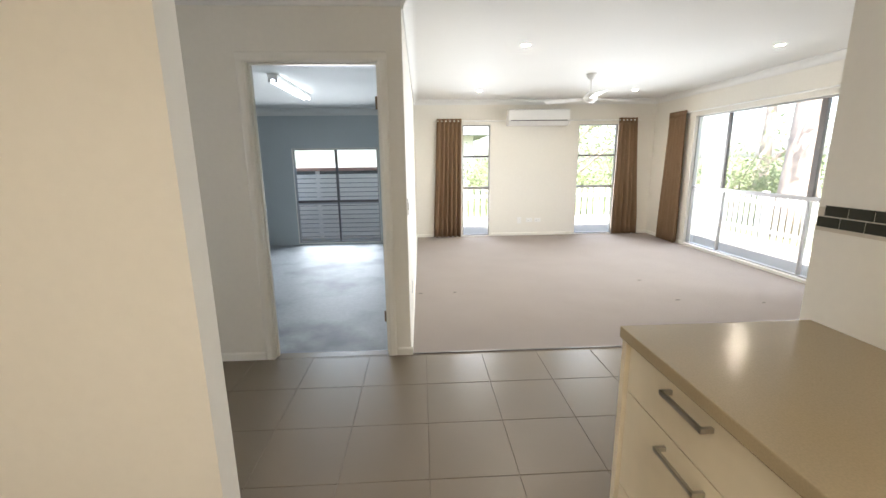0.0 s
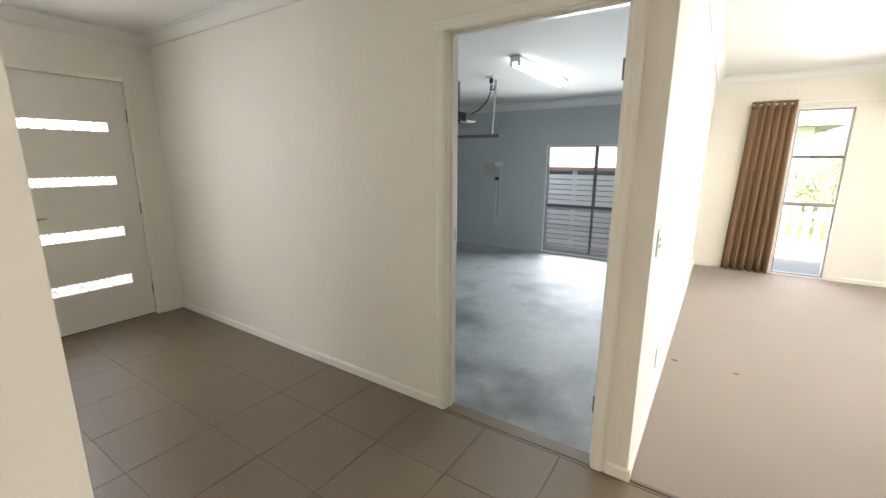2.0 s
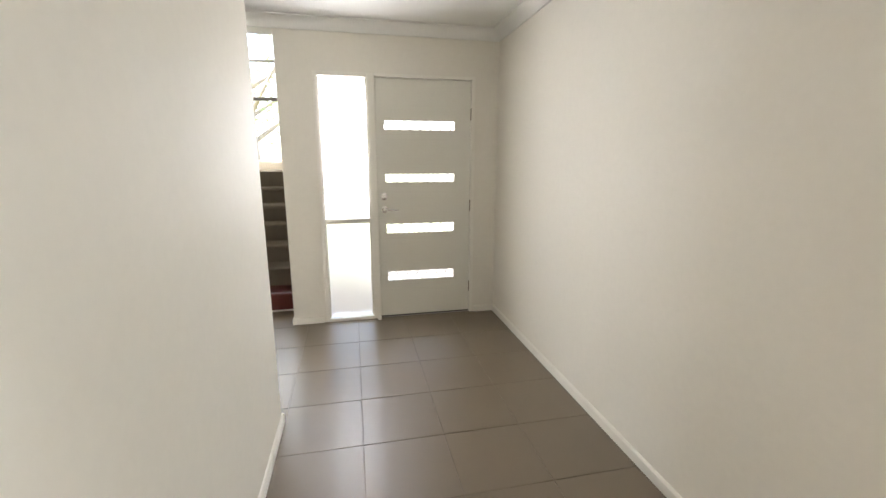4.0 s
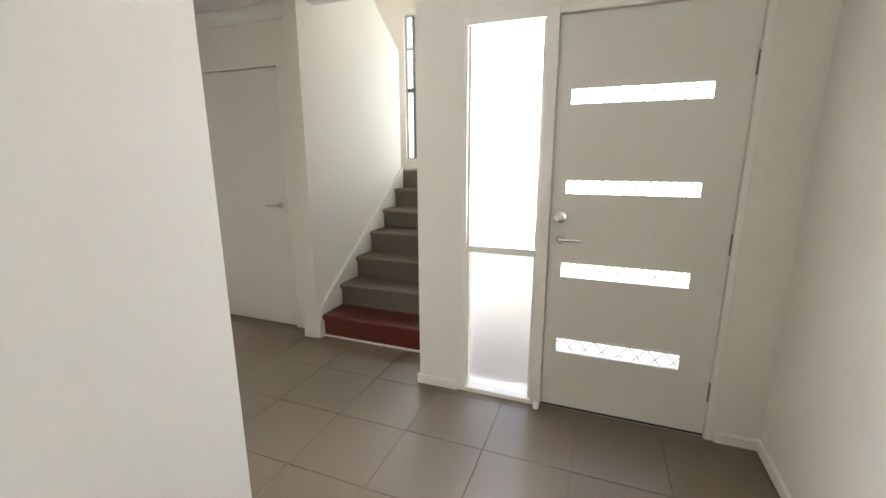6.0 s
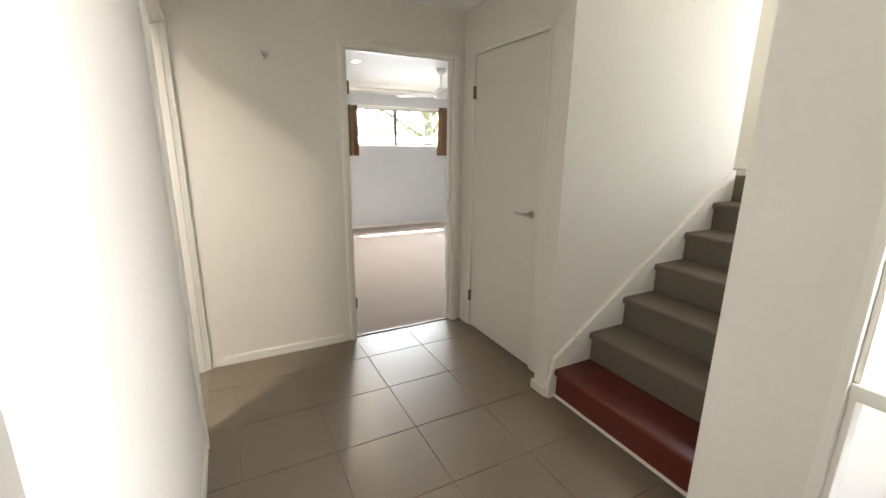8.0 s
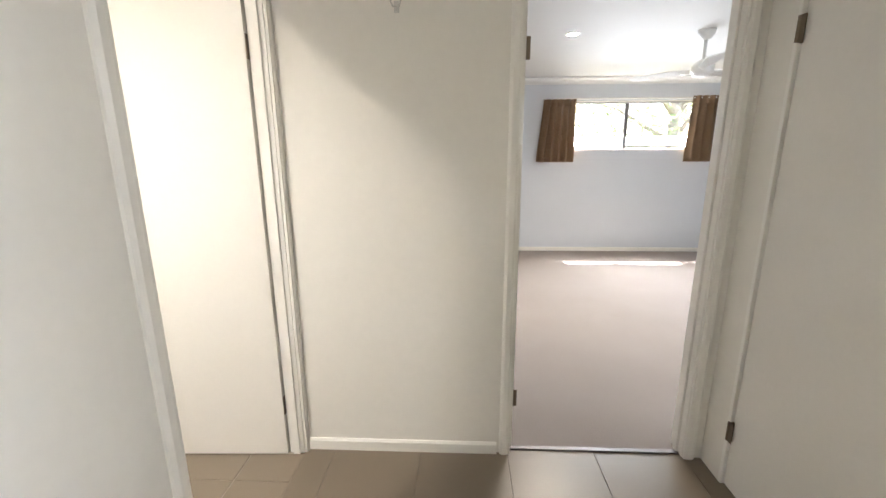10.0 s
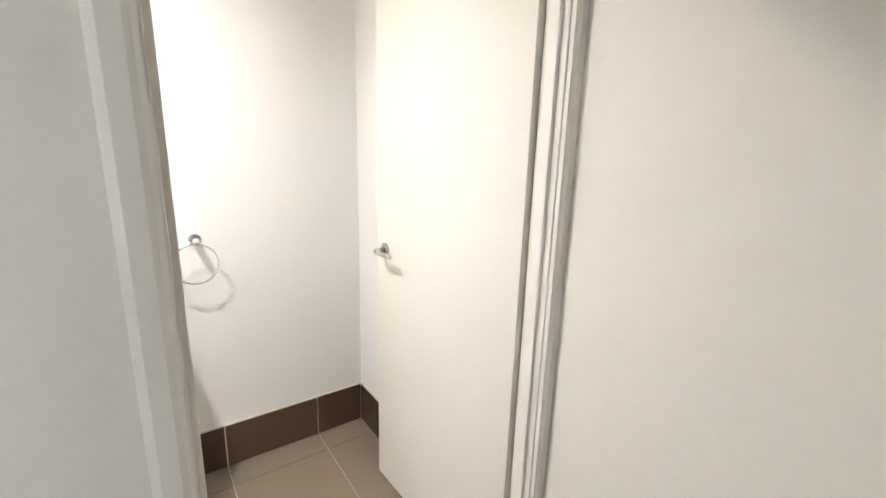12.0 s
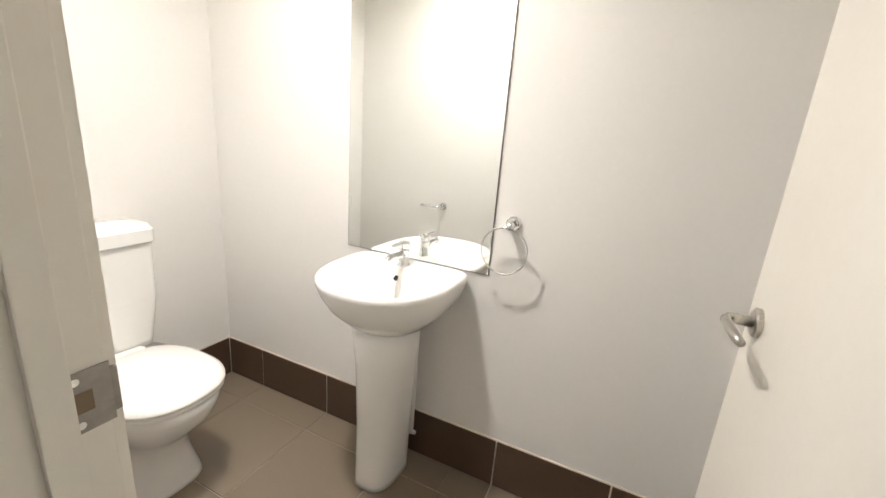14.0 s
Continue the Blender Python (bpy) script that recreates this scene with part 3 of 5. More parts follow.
for y0, y1 in ((-1.503, -1.488), (-1.127, -1.112)):
    for z0, z1 in ((0.028, 0.868), (0.908, 2.045)):
        part("glazing_bead", box(FX - 0.07, FX - 0.014, y0, y1, z0, z1, 0.003), TRIM, sf)
for z0, z1 in ((0.028, 0.868), (0.908, 2.045)):
    pn = part("pane", box(FX - 0.066, FX - 0.060, -1.488, -1.127, z0, z1), FROSTED, sf, "frosted glass pane")
    pn.visible_shadow = False
part("threshold", box(FX - 0.15, FX - 0.016, -1.052, -0.236, -0.005, 0.006, 0.002), ALU, sf)

sc = empty("security_screen", pose(FX - 0.19, -0.24, 0), "white security screen door with a diamond grille", "screen door")
for y0, y1, z0, z1 in ((-1.06, -1.01, 0.01, 2.05), (-0.29, -0.24, 0.01, 2.05), (-1.01, -0.29, 0.01, 0.07), (-1.01, -0.29, 1.99, 2.05)):
    wpart("stile", box(FX - 0.205, FX - 0.185, y0, y1, z0, z1, 0.003), ALU, sc)
bm = bmesh.new()
for sgn in (1, -1):
    k = -2.2
    while k < 2.3:
        pts = []
        for y in (-1.01, -0.29):
            z = k + sgn * 1.15 * (y + 0.65) + 1.03
            pts.append((y, z))
        (ya, za), (yb, zb) = pts
        if min(za, zb) < 1.99 and max(za, zb) > 0.07:
            def clip(y, z):
                zz = min(max(z, 0.07), 1.99)
                return (y if zz == z else ya + (zz - za) * (yb - ya) / (zb - za)), zz
            (p, q), (r, s) = clip(ya, za), clip(yb, zb)
            tube_bm(bm, [(FX - 0.195 + 0.004 * sgn, p, q), (FX - 0.195 + 0.004 * sgn, r, s)], 0.0035, 6)
        k += 0.105
wpart("grille", bm, ALU, sc, "thin grey diamond grille")

st = empty("door_stop", pose(FX + 0.03, -1.07, 0), "small white rubber door stop on the floor", "door stop")
bm = bmesh.new()
loft_bm(bm, [[(r * math.cos(2 * math.pi * k / 16), r * math.sin(2 * math.pi * k / 16), z) for k in range(16)] for z, r in ((0, 0.017), (0.004, 0.018), (0.03, 0.015), (0.038, 0.010))])
part("buffer", bm, WHITE_PLASTIC, st, smooth=True)


# ---- stairs ----
RISE, GO, SX = 0.18, 0.256, -4.454
stairs = empty("staircase", pose(SX, -2.31, 0), "carpeted stairs with a red-stained timber first step", "staircase")
for i in range(7):
    x0 = SX - GO * i
    x1 = x0 - GO - (1.0 if i == 6 else 0.02)
    z1 = RISE * (i + 1)
    bm = bmesh.new()
    nose = 0.022
    pr = [(x0, z1 - RISE), (x0, z1 - 0.042), (x0 + nose, z1 - 0.036)]
    for k in range(6):
        a = math.pi / 2 * k / 5
        pr.append((x0 + nose - 0.016 + 0.016 * math.cos(a), z1 - 0.016 + 0.016 * math.sin(a)))
    pr += [(x1, z1), (x1, z1 - RISE)]
    prism_bm(bm, pr, "y", -2.80, -1.80)
    wpart("step" if i < 6 else "landing_edge", bm, RED_WOOD if i == 0 else STAIR_CARPET, stairs, "glossy red-brown timber step" if i == 0 else "taupe carpeted step")
bm = bmesh.new()
x_top = SX - GO * 6
prism_bm(bm, [(SX + 0.055, 0.0), (SX + 0.055, 0.10), (SX + 0.02, 0.245), (-5.92, 0.245 + (SX + 0.02 + 5.92) * RISE / GO), (-5.92, 1.0), (SX - 0.1, 0.0)], "y", -2.822, -2.798)
wpart("stringer", bm, TRIM, stairs, "white painted stringer board")
wpart("landing", box(-7.07, -5.95, -3.97, -1.80, 1.06, 1.255), STAIR_CARPET, stairs, "taupe carpeted landing")
bm = bmesh.new()
prism_bm(bm, [(-7.07, 1.255), (-7.07, 1.345), (-7.055, 1.345), (-7.055, 1.255)], "y", -3.97, -1.80)
wpart("landing_skirting", bm, TRIM, stairs)
wpart("base_trim", box(SX, SX + 0.012, -2.80, -1.80, 0.0, 0.014, 0.003), TRIM, stairs)


# ---- windows ----
def window(name, axis, face, out, lo, hi, z0, z1, verts, rails, depth=0.05, fw=0.028, metal=None, label="aluminium framed window", heavy=(), tint=None):
    """Frame set in the wall; face: inner wall face; out: +1/-1 towards outside."""
    mt = metal or ALU
    wd = tagged(new(name), label, "window", kind="structure")
    d0, d1 = face + out * 0.045, face + out * (0.045 + depth)

    def b3(a0, a1, e0, e1, za, zb, bev=0.002):
        return box(a0, a1, e0, e1, za, zb, bev) if axis == "x" else box(e0, e1, a0, a1, za, zb, bev)

    part("window_frame", b3(lo, lo + fw, d0, d1, z0, z1), mt, wd)
    part("window_frame", b3(hi - fw, hi, d0, d1, z0, z1), mt, wd)
    part("window_frame", b3(lo + fw, hi - fw, d0, d1, z0, z0 + fw), mt, wd)
    part("window_frame", b3(lo + fw, hi - fw, d0, d1, z1 - fw, z1), mt, wd)
    for v, za, zb, w, dark in verts:
        part("mullion", b3(v - w / 2, v + w / 2, d0 + out * 0.004, d1 - out * 0.004, max(za, z0 + fw), min(zb, z1 - fw)), ALU_DARK if dark else mt, wd)
    for r, a, b, w, dark in rails:
        part("rail", b3(max(a, lo + fw), min(b, hi - fw), d0 + out * 0.007, d1 - out * 0.007, r - w / 2, r + w / 2), ALU_DARK if dark else mt, wd)
    # reveal lining
    e0, e1 = face - out * 0.001, d0
    part("reveal", b3(lo - 0.001, lo + 0.008, e0, e1, z0, z1), TRIM, wd)
    part("reveal", b3(hi - 0.008, hi + 0.001, e0, e1, z0, z1), TRIM, wd)
    part("window_sill", b3(lo + 0.008, hi - 0.008, e0 - out * 0.006, e1, z0 - 0.001, z0 + 0.012), TRIM, wd)
    part("reveal_head", b3(lo + 0.008, hi - 0.008, e0, e1, z1 - 0.008, z1 + 0.001), TRIM, wd)
    gy = face + out * 0.085
    pn = part("pane", b3(lo + fw * 0.5, hi - fw * 0.5, gy, gy + out * 0.005, z0 + fw * 0.5, z1 - fw * 0.5, 0), GLASS, wd, "clear glass")
    pn.visible_shadow = False
    return wd


for nm, (a, b, z0, z1) in (("window_living_west", W1), ("window_living_mid", W2)):
    window(nm, "x", LN, 1, a, b, z0, z1, [], [(0.90, a, b, 0.05, False), (1.47, a, b, 0.03, True)])
window("window_living_east", "y", LE, 1, BW[0], BW[1], BW[2], BW[3],
       [(2.95, 0.0, 0.92, 0.03, False), (2.985, 0.96, 2.1, 0.045, True), (1.58, 0.0, 0.92, 0.03, False), (1.58, 0.96, 2.1, 0.07, True)], [(0.94, 0, 4, 0.05, False)], label="wide aluminium framed picture window")
window("window_garage", "x", 4.41, 1, -2.06, -0.62, 0.0, 1.635, [(-1.34, 0.0, 0.73, 0.028, True), (-1.337, 0.73, 1.7, 0.04, True)], [(0.735, -3, 0, 0.04, True), (0.70, -3, 0, 0.025, False)],
       label="aluminium framed sliding garage window")
window("window_bedroom", "x", BY, -1, BWIN[0], BWIN[1], BWIN[2], BWIN[3], [(-5.576, 1.4, 2.1, 0.045, True)], [], label="high aluminium framed sliding bedroom window")
window("window_stair", "y", -7.07, -1, SWIN[0], SWIN[1], SWIN[2], SWIN[3], [(-3.20, 1.3, 3.2, 0.04, True)], [(2.245, -4, 0, 0.05, True), (2.75, -4, 0, 0.035, False)], label="tall aluminium framed stair window")
bd = part("sliding_sash", box(-6.35, -5.576, BY - 0.105, BY - 0.075, 1.445, 1.47), ALU_DARK, bpy.data.objects["window_bedroom"])


# ---- curtains ----
def curtain(name, m, w_top, w_bot, z0, z1, folds, label, lean=0.0, amp=0.045, group=""):
    """Pleated cloth: local x along the track, local y into the room; lean shifts the hem."""
    c = empty(name, m, label, "curtain", group)
    rnd = random.Random(int(w_top * 1000) + folds)
    n, rows = folds * 10, 14
    ph = [rnd.uniform(-0.5, 0.5) for _ in range(folds + 1)]
    rings = []
    for j in range(rows + 1):
        u = j / rows
        z = z1 + (z0 - z1) * u
        w = w_top + (w_bot - w_top) * min(1, u * 1.2) ** 1.3
        front, back = [], []
        for i in range(n + 1):
            s = i / n
            f = ph[min(int(s * folds), folds)]
            a = amp * (0.55 + 0.45 * u) * (1.0 if u > 0.06 else 0.8) * (1 + 0.35 * f)
            wv = math.sin(2 * math.pi * folds * s + f * u) + 0.25 * math.sin(4 * math.pi * folds * s + 3 * f)
            x = (s - 0.5) * w + lean * u + 0.008 * f * u
            y = 0.05 + a * wv
            front.append((x, y, z))
            back.append((x, y - 0.004, z))
        rings.append(front + back[::-1])
    bm = bmesh.new()
    loft_bm(bm, rings)
    part("cloth", bm, CURTAIN, c, smooth=True)
    bm = bmesh.new()
    ring = []
    for i in range(n + 1):
        s = i / n
        ring.append(((s - 0.5) * w_top, 0.054 + amp * 0.5 * math.sin(2 * math.pi * folds * s), 0))
    rr = []
    for z in (z1 + 0.004, z1 - 0.085):
        rr.append([(x, y + 0.004, z) for x, y, _ in ring] + [(x, y - 0.006, z) for x, y, _ in ring[::-1]])
    loft_bm(bm, rr)
    part("heading_tape", bm, CURTAIN, c, "gathered pinch-pleat heading", smooth=True)
    return c


G = "brown pleated curtains"
curtain("curtain", pose(0.62, LN - 0.02, 0, 0, 0, 180), 0.44, 0.50, 0.015, 2.12, 6, "full-length brown pleated curtain drawn to one side", -(-0.05), group=G)
curtain("curtain", pose(3.86, LN - 0.02, 0, 0, 0, 180), 0.34, 0.48, 0.015, 2.12, 5, "full-length brown pleated curtain drawn to one side", -0.06, group=G)
curtain("curtain", pose(LE - 0.02, 4.02, 0, 0, 0, 90), 0.46, 0.58, 0.015, 2.14, 6, "full-length brown pleated curtain beside the picture window", 0.02, group=G)
curtain("curtain", pose(-4.66, BY + 0.02, 0), 0.42, 0.50, 1.25, 2.05, 5, "short brown pleated bedroom curtain", 0.03, group=G)
curtain("curtain", pose(-6.72, BY + 0.02, 0), 0.72, 0.78, 1.25, 2.08, 8, "short brown pleated bedroom curtain", 0.0, group=G)


def track(name, a, b, label):
    t = empty(name, pose(*a), label, "curtain track")
    bm = bmesh.new()
    tube_bm(bm, [Vector((0, 0, 0)), Vector(b) - Vector(a)], 0.011, 8)
    part("rail", bm, WHITE_PLASTIC, t)
    return t


track("curtain_track", (0.35, LN - 0.06, 2.085), (1.66, LN - 0.06, 2.085), "slim white curtain track above the narrow window")
track("curtain_track", (2.80, LN - 0.06, 2.085), (4.1, LN - 0.06, 2.085), "slim white curtain track above the narrow window")
track("curtain_track", (LE - 0.06, 0.9, 2.105), (LE - 0.06, 4.3, 2.105), "slim white curtain track above the picture window")
track("curtain_track", (-7.3, BY + 0.05, 2.06), (-4.6, BY + 0.05, 2.06), "slim white curtain track above the bedroom window")

# ---- toilet room ----
def dee(cx, cy, w, d, z, back=0.0, n=40, p=2.3):
    """Rounded outline of a basin: straight at the wall (x = cx), rounded towards -x."""
    pts = []
    for k in range(n):
        a = 2 * math.pi * k / n
        c, s = math.cos(a), math.sin(a)
        x = abs(c) ** (2 / p) * (1 if c > 0 else -1)
        y = abs(s) ** (2 / p) * (1 if s > 0 else -1)
        if c > 0:
            x, y = abs(c) ** (2 / 7) * 0.36, abs(s) ** (2 / 7) * (1 if s > 0 else -1)
            xx = -d * 0.36 + x * d
        else:
            xx = -d * 0.36 + x * d * 0.64
        pts.append((cx + xx, cy + y * w / 2, z))
    return pts


def basin():
    cy, wx = -3.018, WE - 0.002
    b = empty("pedestal_basin", pose(wx - 0.2, cy, 0), "white china hand basin on a pedestal", "basin")
    bm = bmesh.new()
    rings = [dee(wx - 0.075, cy, 0.19, 0.193, 0.655, 0.0), dee(wx - 0.04, cy, 0.30, 0.285, 0.680), dee(wx - 0.015, cy, 0.40, 0.365, 0.735), dee(wx, cy, 0.446, 0.415, 0.790),
             dee(wx, cy, 0.464, 0.428, 0.824), dee(wx, cy, 0.467, 0.430, 0.838), dee(wx - 0.004, cy, 0.458, 0.420, 0.846), dee(wx - 0.012, cy, 0.440, 0.402, 0.846),
             dee(wx - 0.105, cy, 0.392, 0.283, 0.840, p=2.2), dee(wx - 0.114, cy, 0.372, 0.264, 0.823, p=2.1), dee(wx - 0.128, cy, 0.315, 0.220, 0.772, p=2.0), dee(wx - 0.150, cy, 0.20, 0.145, 0.740, p=2.0),
             dee(wx - 0.19, cy, 0.05, 0.054, 0.733, p=2.0)]
    loft_bm(bm, rings)
    wpart("bowl", bm, CERAMIC, b, smooth=True)
    bm = bmesh.new()
    rr = []
    for z, w, d in ((0.0, 0.160, 0.205), (0.02, 0.156, 0.202), (0.25, 0.166, 0.195), (0.5, 0.190, 0.198), (0.665, 0.216, 0.215)):
        rr.append(dee(wx - 0.07, cy + 0.018, w, d, z, p=2.8))
    loft_bm(bm, rr)
    wpart("pedestal", bm, CERAMIC, b, smooth=True)
    bm = bmesh.new()
    tube_bm(bm, [(wx - 0.205, cy, 0.7315), (wx - 0.205, cy, 0.737)], 0.02, 20)
    wpart("plug_hole", bm, CHROME, b)
    bm = bmesh.new()
    tube_bm(bm, [(wx - 0.114, cy + 0.012, 0.808), (wx - 0.126, cy + 0.012, 0.803)], 0.008, 16)
    wpart("overflow_hole", bm, BLACK, b, "small dark overflow hole")
    bm = bmesh.new()
    tube_bm(bm, [(wx - 0.012, cy - 0.045, 0.10), (wx - 0.04, cy - 0.045, 0.12), (wx - 0.04, cy - 0.045, 0.655)], 0.010, 10)
    wpart("supply_pipe", bm, WHITE_PLASTIC, b, smooth=True)
    bm = bmesh.new()
    tube_bm(bm, [(wx - 0.09, cy - 0.10, 0.655), (wx - 0.09, cy - 0.10, 0.672)], 0.02, 12)
    wpart("fixing_nut", bm, BLACK, b)
    # mixer tap, standing on the basin's back ledge
    t = empty("mixer_tap", pose(wx - 0.080, cy + 0.008, 0.8455), "chrome single-lever mixer tap on the basin", "tap")
    bm = bmesh.new()
    n = 20
    loft_bm(bm, [[(r * math.cos(2 * math.pi * k / n), r * math.sin(2 * math.pi * k / n), z) for k in range(n)] for z, r in ((0, 0.024), (0.004, 0.024), (0.008, 0.020), (0.05, 0.019), (0.058, 0.021), (0.062, 0.020))])
    part("body", bm, CHROME, t, smooth=True)
    bm = bmesh.new()
    tube_bm(bm, [(-0.005, 0, 0.036), (-0.04, 0, 0.046), (-0.085, 0, 0.050), (-0.105, 0, 0.044), (-0.108, 0, 0.036)], [0.016, 0.014, 0.0125, 0.012, 0.011], 14)
    part("spout", bm, CHROME, t, smooth=True)
    bm = bmesh.new()
    loft_bm(bm, [[(0.002 + r * math.cos(2 * math.pi * k / n), r * math.sin(2 * math.pi * k / n), z) for k in range(n)] for z, r in ((0.064, 0.019), (0.080, 0.021), (0.088, 0.018), (0.091, 0.010))])
    box_bm(bm, -0.075, -0.012, -0.007, 0.007, 0.083, 0.090, 0.002)
    part("lever", bm, CHROME, t, smooth=False)
    return b


basin()

mir = empty("wall_mirror", pose(WE, -3.0, 0.848), "frameless wall mirror above the basin", "mirror")
wpart("glass_edge", box(WE - 0.0045, WE, -3.311, -2.699, 0.848, 1.97), ALU_DARK, mir)
wpart("silvering", box(WE - 0.006, WE - 0.0045, -3.3085, -2.7015, 0.8505, 1.9675), MIRROR, mir, "clear mirror glass")

ring = empty("towel_ring", pose(WE, -3.379, 1.046), "chrome towel ring on the wall", "towel ring")
bm = bmesh.new()
tube_bm(bm, [(0, 0, 0), (-0.012, 0, 0), (-0.016, 0, 0)], [0.025, 0.025, 0.021], 24)
part("wall_plate", bm, CHROME, ring)
bm = bmesh.new()
tube_bm(bm, [(-0.012, 0, 0), (-0.058, 0, -0.004)], [0.013, 0.011], 16)
part("post", bm, CHROME, ring, smooth=True)
bm = bmesh.new()
R = 0.078
cs = [(-0.055, 0.010 + R * math.sin(2 * math.pi * k / 48), -0.008 - R + R * math.cos(2 * math.pi * k / 48)) for k in range(49)]
tube_bm(bm, cs, 0.0036, 8, cap=False)
part("hoop", bm, CHROME, ring, smooth=True)

roll = empty("toilet_roll_holder", pose(VX + 0.10, -2.59, 0.86), "empty chrome toilet roll holder on the wall", "roll holder")
bm = bmesh.new()
tube_bm(bm, [(0, 0, 0), (0.012, 0, 0), (0.016, 0, 0)], [0.025, 0.025, 0.02], 20)
part("wall_plate", bm, CHROME, roll)
bm = bmesh.new()
tube_bm(bm, [(0.012, 0, 0), (0.06, 0, 0), (0.068, 0.006, 0), (0.07, 0.02, 0), (0.07, 0.13, 0)], 0.007, 10)
part("arm", bm, CHROME, roll, smooth=True)


def switch_plate(name, m, w, h, toggles, label, sockets=False):
    """Wall plate in the local yz plane facing +x."""
    s = empty(name, m, label, "power socket" if sockets else "light switch")
    part("plate", box(0, 0.008, -w / 2, w / 2, -h / 2, h / 2, 0.003), WHITE_PLASTIC, s)
    for y, z in toggles:
        if sockets:
            pl = part("socket", box(0.007, 0.0095, y - 0.016, y + 0.016, z - 0.016, z + 0.016, 0.001), WHITE_PLASTIC, s)
            for q, r in ((-0.006, 0.004), (0.006, 0.004), (0, -0.007)):
                part("slot", box(0.009, 0.0098, y + q - 0.001, y + q + 0.001, z + r - 0.004, z + r + 0.004), BLACK, pl)
        else:
            part("rocker", box(0.007, 0.014, y - 0.006, y + 0.006, z - 0.009, z + 0.009, 0.002), WHITE_PLASTIC, s)
    return s


switch_plate("light_switch", pose(VX + 0.10, -3.147, 1.08), 0.075, 0.118, [(0, 0)], "white single light switch on the toilet wall")
switch_plate("light_switch", pose(-0.72, HS, 1.09, 0, 0, 90), 0.075, 0.118, [(0, 0.026), (0, 0), (0, -0.026)], "white three-gang light switch on the hall wall")
switch_plate("light_switch", pose(0.0, 0.16, 1.085), 0.075, 0.118, [(0, 0.015), (0, -0.015)], "white light switch on the living room wall")
switch_plate("power_socket", pose(2.12, LN, 0.29, 0, 0, -90), 0.118, 0.075, [(-0.028, 0), (0.028, 0)], "white double power socket on the wall", True)
switch_plate("aerial_socket", pose(1.93, LN, 0.29, 0, 0, -90), 0.075, 0.118, [(0, 0)], "white aerial wall socket", True)
switch_plate("power_socket", pose(2.28, LN, 0.29, 0, 0, -90), 0.118, 0.075, [(-0.028, 0), (0.028, 0)], "white double power socket on the wall", True)
switch_plate("power_socket", pose(-6.85, BY, 0.29, 0, 0, 90), 0.118, 0.075, [(-0.028, 0), (0.028, 0)], "white double power socket on the bedroom wall", True)
switch_plate("phone_socket", pose(0.0, 0.75, 0.30), 0.075, 0.118, [(0, 0)], "white socket low on the living room wall", True)


